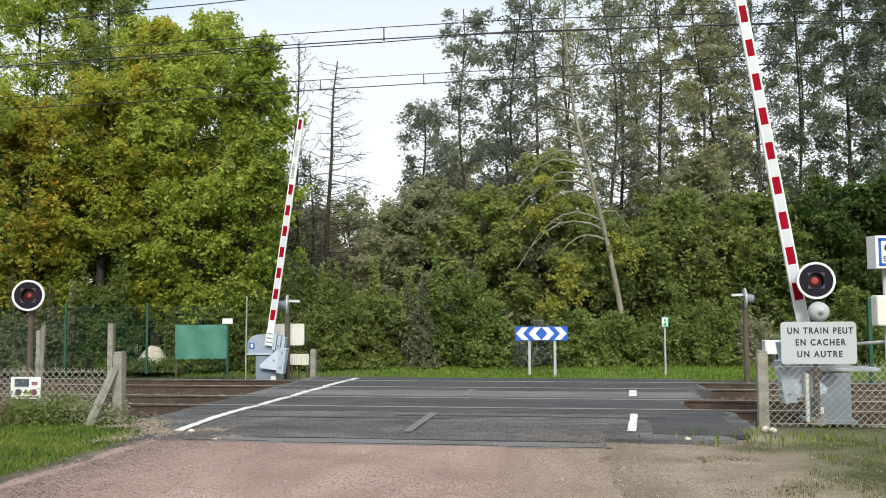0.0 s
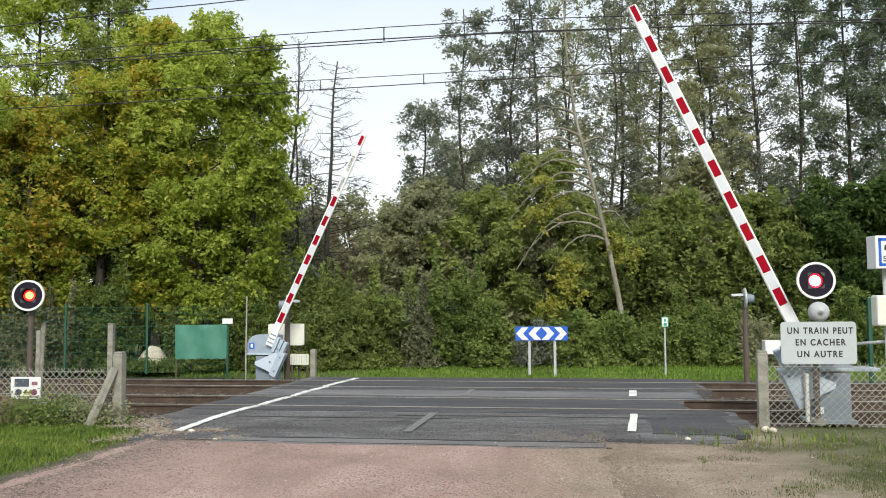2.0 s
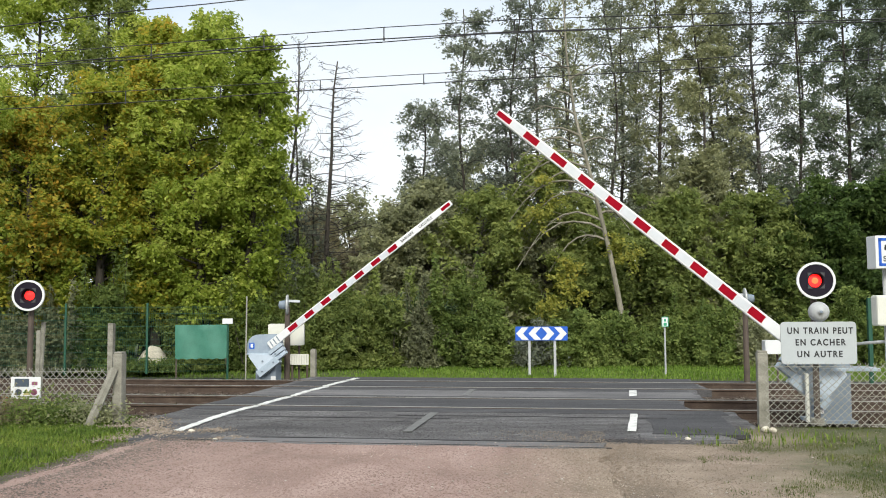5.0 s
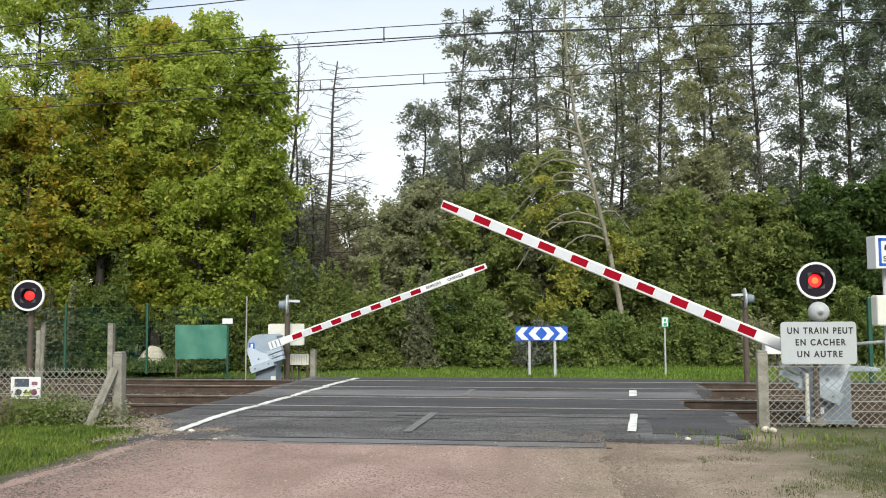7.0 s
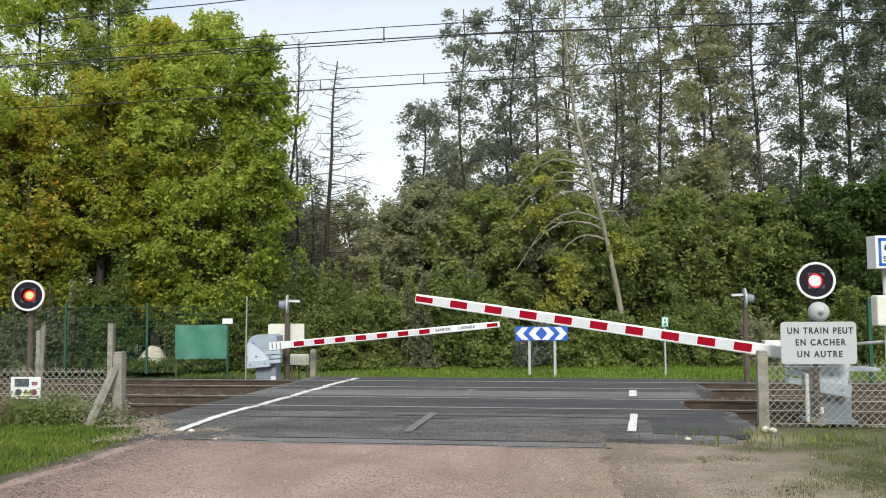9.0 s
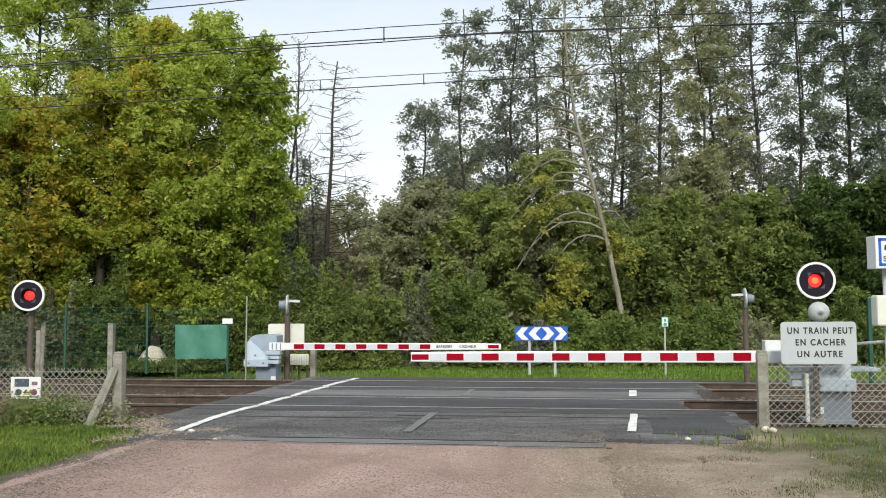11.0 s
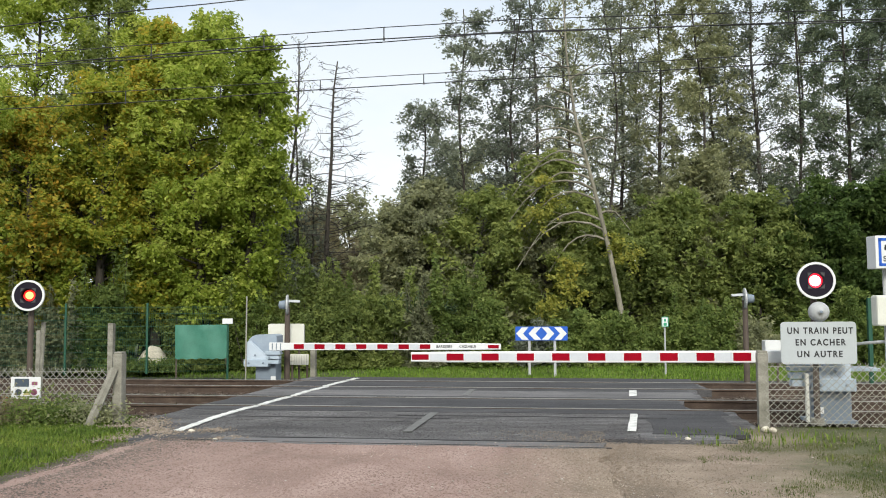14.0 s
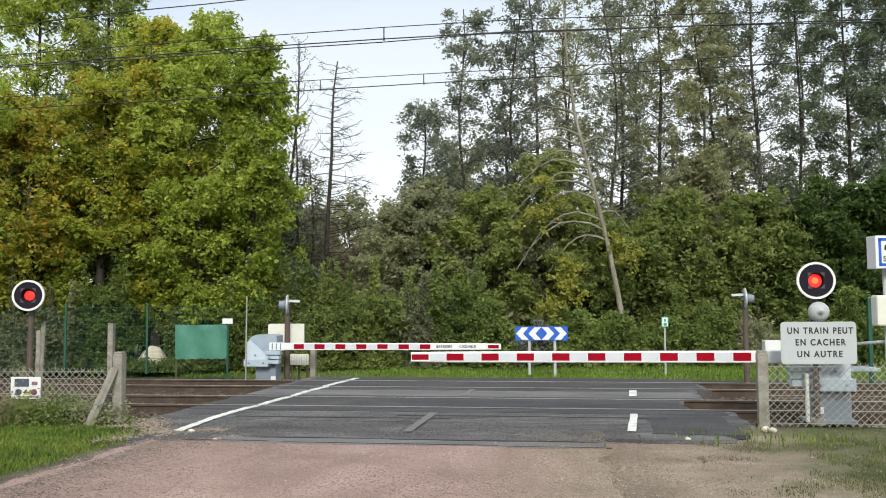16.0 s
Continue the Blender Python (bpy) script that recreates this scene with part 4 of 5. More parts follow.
board("cabinet_board", (-3.87, 22.2, 0.93), 0.88, 0.53, M_CREAM, "cream plastic box mounted behind the signal post", "box", (-0.3, 0.3), 0.05, 0.14)
t, p = board("notice_board", (-3.52, 22.0, 0.33), 0.46, 0.26, M_CREAM, "weathered pale notice board with faint vertical lines", "sign", (-0.18, 0.19), 0.01, 0.03)
for k in range(7):
    g = Geo()
    g.box((-0.18 + 0.06 * k, -0.018, 0.73), (0.006, 0.004, 0.22))
    part("faint_line", g, M_CONC, p)
board("small_sign", (-5.28, 22.0, 1.27), 0.25, 0.13, M_WHITE, "small blank white sign on a thin post", "sign", r=0.01, thick=0.02, post_mat=M_GREEN)
board("relay_box", (8.05, 22.0, 0.57), 0.47, 0.33, M_WHITE, "white relay box on a low post", "box", (-0.15, 0.15), 0.03, 0.25)
t, p = board("path_sign", (6.43, 26.1, 1.14), 0.20, 0.30, M_WHITE, "small white trail sign with green border on a post", "sign", r=0.01, thick=0.02, post_mat=M_BELL)
g = Geo()
for x, z, w, h in ((0, 0.14, 0.2, 0.02), (0, -0.14, 0.2, 0.02), (-0.09, 0, 0.02, 0.3), (0.09, 0, 0.02, 0.3), (0, 0.05, 0.06, 0.08), (0, -0.07, 0.09, 0.09)):
    g.box((x, -0.013, 1.54 + z), (w, 0.005, h))
part("green_print", g, M_PRINT, p, "green border and pictogram")


def chevron_sign():
    t = thing("chevron_sign", (2.83, 26.0, -0.42), "blue and white chevron direction sign on two grey posts", "road sign", turn=radians(-6))
    z = 1.245
    g = Geo()
    g.prism(rounded(1.50, 0.40, 0.02), 0.03, Matrix.Translation((0, -0.015, z)))
    p = part("panel", g, M_BLUE, t)
    for tip in (-0.73, -0.37, 0.37, 0.73):
        s = -1 if tip < 0 else 1
        g = Geo()
        g.prism([(tip, 0), (tip - s * 0.17, 0.18), (tip - s * 0.362, 0.18), (tip - s * 0.2, 0), (tip - s * 0.362, -0.18), (tip - s * 0.17, -0.18)], 0.004, Matrix.Translation((0, -0.0195, z)))
        part("white_chevron", g, M_WHITE, p, "white reflective chevron")
    for x in (-0.35, 0.38):
        g = Geo()
        g.box((x, 0.045, 0.6), (0.075, 0.05, 1.25), bevel=0.01)
        part("post", g, M_BELL, t, "pale grey post")


def telephone_sign():
    t = thing("telephone_sign", (5.84, 11.75, -0.06), "white and blue emergency telephone sign box over a cream cabinet", "sign", turn=radians(1))
    g = Geo()
    g.tube([(0, 0.1, 0), (0, 0.1, 2.1)], 0.03, 10)
    part("post", g, M_BELL, t, "grey steel post")
    g = Geo()
    g.box((0, 0, 2.29), (0.44, 0.24, 0.43), bevel=0.008)
    b = part("sign_box", g, M_WHITE, t, "white sign box")
    g = Geo()
    for x, z, w, h in ((0, 0.165, 0.36, 0.035), (0, -0.165, 0.36, 0.035), (-0.163, 0, 0.035, 0.36), (0.163, 0, 0.035, 0.36)):
        g.box((x, -0.122, 2.29 + z), (w, 0.005, h))
    part("blue_border", g, M_BLUE, b, "blue frame")
    g = Geo()
    g.box((-0.03, -0.122, 2.36), (0.14, 0.005, 0.05))
    g.box((-0.08, -0.122, 2.335), (0.05, 0.005, 0.04))
    part("handset_pictogram", g, M_INK, b)
    lettering("S.O.S", 0.10, M_INK, b, Matrix.Translation((-0.005, -0.1235, 2.20)))
    g = Geo()
    g.box((0.02, 0.0, 1.53), (0.46, 0.18, 0.40), bevel=0.03)
    part("cabinet", g, M_CREAM, t, "cream telephone cabinet")
    g = Geo()
    g.tube([(0.1, 0.1, 1.13), (-0.15, 0.3, 1.10), (-0.32, 0.5, 1.07)], 0.022, 10)
    part("cross_tube", g, M_BELL, t, "grey bent tube")


chevron_sign()
telephone_sign()


def concrete_post(place, h, w, top_cap=True, label="weathered grey concrete fence post", brace=None, ground=-0.1):
    t = thing("fence_post", (place[0], place[1], ground), label, "post", "concrete fence posts", YAW)
    g = Geo()
    g.box((0, 0, h / 2), (w, w, h), bevel=0.015)
    part("shaft", g, M_CONC, t)
    if top_cap:
        g = Geo()
        g.box((0, 0, h + 0.012), (w * 0.9, w * 0.9, 0.03), bevel=0.012)
        part("cap", g, M_CONC, t)
    if brace:
        g = Geo()
        g.tube([(-0.03, -0.08, h * 0.80), (brace, -0.45, 0.0)], [0.058, 0.066], 6)
        part("brace", g, M_CONC, t, "slanting concrete brace")


concrete_post((-4.47, 12.45), 1.03, 0.135, brace=-0.22)
concrete_post((4.24, 12.02), 1.02, 0.138)
concrete_post((-3.16, 21.9), 0.98, 0.13, ground=-0.42)
concrete_post((-8.85, 24.0), 1.45, 0.15, ground=-0.27)
concrete_post((-11.4, 25.4), 1.25, 0.13, ground=-0.27)


def chain_link(u0, u1, v, z0, z1, label):
    """Chain-link netting: two sets of slanting wires, woven a little apart, with spiked ends, and three line wires."""
    t = thing("chain_link_fence", uv((u0 + u1) / 2, v, z0), label, "fence", "chain-link fences", kind="")
    inv = t.matrix_world.inverted()
    step, h = 0.098, z1 - z0
    for d in (1, -1):
        g = Geo()
        n = int((u1 - u0 + h) / step)
        for i in range(n):
            a = u0 - h + i * step if d > 0 else u0 + i * step
            b = a + h * d
            pts = []
            for k in range(9):
                f = k / 8
                uu = a + (b - a) * f
                if u0 - 0.02 <= uu <= u1 + 0.02:
                    sag = 0.02 * noise.noise((uu * 1.3, d * 3.0, f * 2))
                    pts.append(uv(uu, v + 0.006 * d * (1 if k % 2 else -1), z0 + h * f + sag))
            if len(pts) > 1:
                g.tube(pts, 0.0048, 4, cap=False)
                if (pts[-1].z > z1 - 0.06):
                    g.tube([pts[-1], pts[-1] + Vector((0.012 * d, 0, 0.028))], 0.004, 4, cap=False)
        part("netting", g, M_ZINC, t, "zinc wire netting").matrix_parent_inverse = inv
    for z in (z0 + 0.04, (z0 + z1) / 2, z1 - 0.02):
        g = Geo()
        g.tube([uv(u0, v, z), uv(u1, v, z)], 0.004, 4)
        part("line_wire", g, M_ZINC, t).matrix_parent_inverse = inv


chain_link(-11.5, -6.32, 11.66, -0.02, 0.70, "old chain-link fence along the track, overgrown below")
chain_link(2.45, 6.6, 12.44, -0.04, 0.76, "old zinc chain-link fence beside the concrete post")


def info_panel():
    t = thing("information_panel", uv(-7.60, 11.56, 0.46), "small white panel with pictograms hung on the fence", "sign", turn=YAW + radians(4))
    g = Geo()
    g.prism(rounded(0.43, 0.30, 0.012), 0.012, Matrix.Translation((0, -0.006, 0)))
    p = part("panel", g, M_WHITE, t)
    for x, z, w, h, m in ((-0.055, 0.07, 0.21, 0.11, M_SCREEN), (0.13, 0.06, 0.085, 0.05, M_PLUM), (0.02, -0.125, 0.30, 0.018, M_CONC)):
        g = Geo()
        g.prism(rounded(w, h, 0.01), 0.004, Matrix.Translation((x, -0.0095, z)))
        part("printed_bar", g, m, p)
    for x, m in ((-0.10, M_SCREEN), (0.125, M_PLUM)):
        g = Geo()
        g.lathe([(0.045, -0.002), (0.045, -0.006), (0.034, -0.006), (0.034, -0.002)], Matrix.Translation((x, -0.005, -0.06)), 20)
        part("round_pictogram", g, m, p)
    g = Geo()
    g.prism([(-0.05, -0.04), (0.05, -0.04), (0, 0.05)], 0.004, Matrix.Translation((0.015, -0.0095, -0.06)))
    part("triangle_pictogram", g, M_GOLDP, p)


M_PLUM = material("plum_print", [(0.22, 0.07, 0.13)], 5, 60, 0.5, 0)
M_SCREEN = material("faded_slate_print", [(0.05, 0.065, 0.09)], 5, 60, 0.5, 0)
M_GOLDP = material("yellow_print", [(0.4, 0.36, 0.16)], 5, 60, 0.5, 0)
info_panel()


def green_fence():
    """Green welded-mesh fence panels on posts, one thing a bay."""
    for i in range(5):
        x = -18.0 + 2.36 * i
        t = thing("mesh_fence", (x, 26.0, -0.28), "green welded wire mesh fence panel on posts", "fence", "green fence panels")
        g = Geo()
        g.box((0, 0, 1.02), (0.06, 0.05, 2.04), bevel=0.008)
        part("post", g, M_GREEN, t, "green steel post")
        g = Geo()
        for k in range(1, 40):
            g.box((k * 2.36 / 40, 0, 1.0), (0.0035, 0.003, 1.9))
        for k in range(11):
            g.box((1.18, 0.005, 0.08 + 0.184 * k), (2.34, 0.006, 0.008))
        part("mesh_panel", g, M_GREEN, t, "green wire mesh")


def tarpaulin():
    t = thing("tarpaulin_screen", (-6.55, 24.3, -0.27), "green tarpaulin stretched on a low frame in the grass", "tarpaulin", turn=radians(2))
    g = Geo()
    nx, nz = 24, 14
    vs = []
    for side in (0, 1):
        for j in range(nz + 1):
            for i in range(nx + 1):
                x, z = -0.69 + 1.38 * i / nx, 0.52 + 0.90 * j / nz
                vs.append((x, 0.02 * side + 0.025 * math.sin(x * 9 + z * 3) + 0.015 * noise.noise((x * 5, z * 5, 0)), z + 0.012 * noise.noise((x * 4, z, 4)) - 0.03 * (j == 0) * math.sin(i * 0.8) ** 2))
    n = (nx + 1) * (nz + 1)
    for side in (0, 1):
        for j in range(nz):
            for i in range(nx):
                a = side * n + j * (nx + 1) + i
                g.f.append((a, a + 1, a + nx + 2, a + nx + 1))
    g.v, g.slot = vs, [0] * len(g.f)
    part("sheet", g, M_TARP, t, "green tarpaulin sheet", smooth=True)
    for x, d in ((-0.66, 0.0), (0.66, 0.06)):
        g = Geo()
        g.tube([(x, 0.05, 0.6), (x + d, 0.05, 0)], 0.02, 6)
        part("leg", g, M_POST, t)


green_fence()
tarpaulin()
tagged(part("marker_pole", Geo().tube([(-4.66, 21.25, -0.3), (-4.66, 21.25, 0.5), (-4.65, 21.25, 1.86)], 0.017, 8), M_ZINC), "slim grey marker pole beside the barrier housing", "pole")
tagged(part("marker_post", Geo().box((5.86, 11.75, 0.3), (0.1, 0.08, 0.75), bevel=0.01), M_POST), "short rusty brown marker post by the fence", "post")
tagged(part("reflector_post", Geo().box((4.95, 12.32, 0.29), (0.045, 0.05, 0.66), bevel=0.008), M_CREAM), "short white reflector post behind the chain-link fence", "post")
tagged(part("fence_stake", Geo().box((9.95, 21.0, 0.7), (0.09, 0.09, 2.1), bevel=0.01), M_GREEN), "green steel fence stake beyond the track", "post")
tagged(part("track_stake", Geo().tube([(-6.25, 13.95, -0.3), (-6.2, 13.95, 1.35)], 0.035, 8), M_CONC), "grey weathered stake behind the signal post", "post")


def mound(place, w, d, h, label):
    """A loose heap of sand with a worn crest."""
    g, n, rings = Geo(), 28, 7
    vs = []
    for j in range(rings):
        f = j / (rings - 1)
        for k in range(n):
            a = 2 * math.pi * k / n
            r = (1 - f) * (1 + 0.22 * noise.noise((math.cos(a) * 1.3, math.sin(a) * 1.3, f)))
            vs.append((w * r * math.cos(a), d * r * math.sin(a), h * (1 - (1 - f) ** 2.4) * (1 + 0.2 * noise.noise((r * math.cos(a) * 2.5, r * math.sin(a) * 2.5, 6)))))
    g.add(vs, [(j * n + k, j * n + (k + 1) % n, (j + 1) * n + (k + 1) % n, (j + 1) * n + k) for j in range(rings - 1) for k in range(n)])
    ob = part("sand_heap", g, M_ROCK, smooth=True)
    ob.matrix_world = Matrix.Translation(place)
    tagged(ob, label, "heap")


mound((-8.95, 27.9, -0.32), 0.62, 0.45, 0.74, "pale sandy heap behind the green fence")
for x, y, s in ((4.03, 11.35, 0.045), (4.10, 11.3, 0.04), (2.85, 10.6, 0.03), (-2.7, 10.7, 0.03), (-3.2, 11.5, 0.035)):
    bm = bmesh.new()
    bmesh.ops.create_icosphere(bm, subdivisions=2, radius=s)
    g = Geo()
    g.add([(x + v.co.x * 1.3, y + v.co.y, s * 0.35 - 0.02 + v.co.z * 0.8 * (1 + noise.noise(v.co * 30))) for v in bm.verts], [])
    bm.verts.index_update()
    g.f, g.slot = [tuple(v.index for v in f.verts) for f in bm.faces], [0] * len(bm.faces)
    bm.free()
    tagged(part("stone", g, M_ROCK), "small pale stone lying on the verge", "stone", "pale stones by the road")


# ---- trees ----
def leaf_cloud(rng, centres, sizes, count, leaf, flat=0.75, fall=0.35, corners=4):
    """Leaves set along short twigs that fan out of each clump's centre and hang at their ends."""
    shoots = 11
    k = rng.choice(len(centres), count, p=sizes ** 2 / np.sum(sizes ** 2))
    way = rng.normal(size=(len(centres), shoots, 3))
    way /= np.linalg.norm(way, axis=2)[:, :, None]
    way *= rng.uniform(0.55, 1.4, (len(centres), shoots, 1))
    way[:, :, 2] *= flat
    d = way[k, rng.integers(0, shoots, count)]
    q = rng.random(count) ** 0.65
    size = sizes[k]
    p = centres[k] + d * (q * size)[:, None] + rng.normal(size=(count, 3)) * (0.09 * size + 0.35 * leaf)[:, None]
    p[:, 2] -= fall * size * q * q
    a = rng.normal(size=(count, 3)) * 0.75 + d * 0.6
    a[:, 2] = a[:, 2] * 0.6 - 0.3
    a /= np.linalg.norm(a, axis=1)[:, None]
    b = rng.normal(size=(count, 3))
    b -= a * np.sum(a * b, axis=1)[:, None]
    b /= np.linalg.norm(b, axis=1)[:, None]
    s = leaf * rng.uniform(0.55, 1.3, count)[:, None]
    a, b = a * s, b * s * 0.55
    if corners == 3:
        verts = np.stack([p - a + b, p + a, p - a * 0.7 - b * 1.3], 1)
    else:
        verts = np.stack([p - a, p + b - a * 0.1, p + a, p - b - a * 0.1], 1)
    return verts.reshape(-1, 3), np.arange(corners * count).reshape(-1, corners)


def tree(place, h, spread, leaves, mat, label, seed, trunk=0.14, base=0.25, lean=(0.0, 0.0), limbs=26, leaf=0.085, clump=0.75, form="round", bark=None, droop=0.0, side=0.0, name="tree", group="", gaps=1.0, wiggle=0.25, rise=(0.15, 0.75), thin=1.0, twigs=(2, 5), corners=4, flat=0.75):
    """A tree: wandering tapered trunk, limbs with twigs, and a crown of leaf clumps along them."""
    rng = np.random.default_rng(seed)
    t = thing(name, place, label, "tree" if name == "tree" else "shrub", group)
    n = 11
    path = []
    for i in range(n):
        f = i / (n - 1)
        path.append(Vector((lean[0] * f + wiggle * noise.noise((f * 2.5, seed * 3.3, 0)) * f ** 0.5, lean[1] * f + wiggle * noise.noise((f * 2.5, seed * 3.3, 9)), h * 0.96 * f)))
    wood = Geo()
    wood.tube(path, [trunk * (1 - 0.9 * i / (n - 1)) * (1.35 if i == 0 else 1) + 0.012 for i in range(n)], 9)

    def at(f):
        x = f * (n - 1)
        i = min(int(x), n - 2)
        return path[i].lerp(path[i + 1], x - i)

    centres, sizes = [], []
    for j in range(limbs):
        f = base + (1 - base) * ((j + rng.random()) / limbs) * 0.98
        g = (f - base) / (1 - base)
        if form == "round":
            reach = spread * (0.55 + 0.75 * math.sin(math.pi * min(1, g * 0.85 + 0.15))) * rng.uniform(0.55, 1.05) * (1 if g < 0.85 else 0.7)
        elif form == "bare":
            reach = spread * (1.15 - 0.8 * g) * rng.uniform(0.2, 1.15)
        elif form == "tall":
            reach = spread * (1.15 - 0.75 * g) * rng.uniform(0.45, 1.1)
        else:
            reach = spread * (1.0 - 0.8 * g) * rng.uniform(0.5, 1.1)
        a = j * 2.399 + rng.uniform(-0.5, 0.5)
        d = Vector((math.cos(a) + side, math.sin(a), 0)).normalized()
        up = rng.uniform(*rise) * (1 - droop) - droop * 0.5
        p0 = at(f)
        pts = [p0]
        for k in range(1, 5):
            q = k / 4
            pts.append(p0 + d * reach * q + Vector((rng.normal(0, 0.06), rng.normal(0, 0.06), up * reach * (q ** 1.3) - droop * reach * q * q * 0.6)) * 1.0)
        r0 = trunk * (1 - 0.85 * f) * 0.42 * thin + 0.012 * thin
        wood.tube(pts, [r0 * (1 - 0.85 * k / 4) + 0.004 for k in range(5)], 5, cap=False)
        for k in range(rng.integers(*twigs)):
            q = rng.uniform(0.35, 0.95)
            i = min(int(q * 4), 3)
            b0 = pts[i].lerp(pts[i + 1], q * 4 - i)
            dd = (d + Vector(rng.normal(0, 0.7, 3))).normalized() * reach * rng.uniform(0.2, 0.42)
            b1 = b0 + dd * 0.55 + Vector((0, 0, 0.03))
            wood.tube([b0, b1, b0 + dd], [r0 * 0.4 + 0.003, r0 * 0.28 + 0.003, 0.003], 4, cap=False)
            if rng.random() < gaps:
                centres.append(b0 + dd)
                sizes.append(clump * rng.uniform(0.45, 1.0))
        for q in (2, 3, 4):
            if rng.random() < gaps * (0.35 + 0.2 * q):
                centres.append(pts[q] + Vector(rng.normal(0, 0.15, 3)))
                sizes.append(clump * rng.uniform(0.55, 1.15))
    part("trunk", wood, bark or M_BARK, t, "bark-covered trunk and limbs", smooth=True)
    if leaves:
        v, f = leaf_cloud(rng, np.array([tuple(c) for c in centres]), np.array(sizes), leaves, leaf, flat, corners=corners)
        o = new("crown", from_arrays("crown", v, f, mat))
        o.parent = t
        o["label"] = "crown of separate leaves"
    return t


GZ = -0.3
# leafy trees beyond the track, turning yellow
LIME = "broad leafy tree with yellow-green autumn foliage"
GOLD = "leafy tree turning orange and gold"
DULL = "tall leafy tree with dull green foliage"
for x, y, h, spread, leaves, mat, label, seed, trunk, base, limbs, clump in (
        (-7.9, 28.8, 11.6, 1.55, 46000, L_LIME, LIME, 1, 0.17, 0.10, 54, 0.62), (-6.3, 29.4, 11.2, 1.1, 32000, L_LIME, LIME, 21, 0.13, 0.08, 50, 0.52),
        (-9.3, 29.4, 11.9, 1.3, 36000, L_GOLD, GOLD, 2, 0.16, 0.12, 46, 0.58), (-10.9, 28.6, 9.6, 1.5, 36000, L_GOLD, GOLD, 3, 0.17, 0.12, 42, 0.6),
        (-12.9, 28.2, 8.8, 1.6, 34000, L_AUTUMN, GOLD, 22, 0.17, 0.12, 42, 0.6), (-15.0, 28.0, 9.8, 1.9, 34000, L_LIME, LIME, 4, 0.18, 0.12, 42, 0.68),
        (-11.0, 33.0, 13.2, 1.7, 24000, L_LIME, LIME, 5, 0.2, 0.2, 46, 0.58), (-13.0, 34.0, 16.0, 2.2, 36000, L_MID, DULL, 6, 0.17, 0.2, 58, 0.62),
        (-15.4, 33.5, 15.0, 2.2, 27000, L_LIME, DULL, 16, 0.17, 0.2, 54, 0.65), (-18.6, 31.0, 10.4, 2.2, 20000, L_OLIVE, DULL, 23, 0.2, 0.15, 42, 0.75),
        (-8.3, 33.5, 13.6, 1.3, 15000, L_LIME, LIME, 7, 0.15, 0.15, 46, 0.5), (-6.2, 32.5, 7.4, 1.0, 8000, L_DARK, "slender dark green tree beside the bare trees", 24, 0.1, 0.1, 30, 0.5)):
    tree((x, y, GZ), h, spread, leaves, mat, label, seed, trunk, base, limbs=limbs, clump=clump, leaf=0.078, gaps=0.9, thin=0.6, wiggle=0.6, rise=(0.25, 1.0), group="leafy trees beyond the track")

# undergrowth closing the view below the leafy crowns
for i, (x, h) in enumerate(((-19.5, 7.0), (-17.2, 7.6), (-15.0, 7.2), (-12.9, 7.8), (-10.9, 7.0), (-9.0, 6.6), (-7.2, 5.2))):
    tree((x, 36.5 + 0.8 * (i % 2), GZ), h, 1.7, 12000, L_DEEP if i % 2 else L_MID, "dense young tree in the wood behind", 180 + i, 0.09, 0.04, limbs=36, clump=0.75, leaf=0.11, thin=0.5, group="young trees in the wood", corners=3)

# bare thin trees in the gap
tree((-4.72, 34.0, GZ), 11.9, 2.1, 0, None, "bare dead tree with thin horizontal branches", 8, 0.12, 0.30, (0.7, 0), limbs=110, form="bare", side=0.5, wiggle=0.5, rise=(-0.25, 0.45), thin=0.38, twigs=(5, 9))
tree((-5.9, 34.3, GZ), 12.8, 1.2, 260, L_OLIVE, "nearly bare slender tree", 9, 0.085, 0.35, (0.2, 0), limbs=56, form="bare", clump=0.3, gaps=0.4, rise=(0.9, 1.9), thin=0.45, twigs=(3, 7), wiggle=0.4, leaf=0.05)
tree((-5.45, 33.2, GZ), 9.6, 0.9, 0, None, "bare slender tree with upright twigs", 11, 0.06, 0.35, (-0.1, 0), limbs=46, form="bare", rise=(0.5, 1.5), thin=0.45, twigs=(3, 6), wiggle=0.4)
tree((-5.3, 36.0, GZ), 8.5, 1.1, 3500, L_DARK, "slender half-bare tree in the gap", 10, 0.06, 0.3, limbs=26, form="tall", clump=0.4, leaf=0.06)

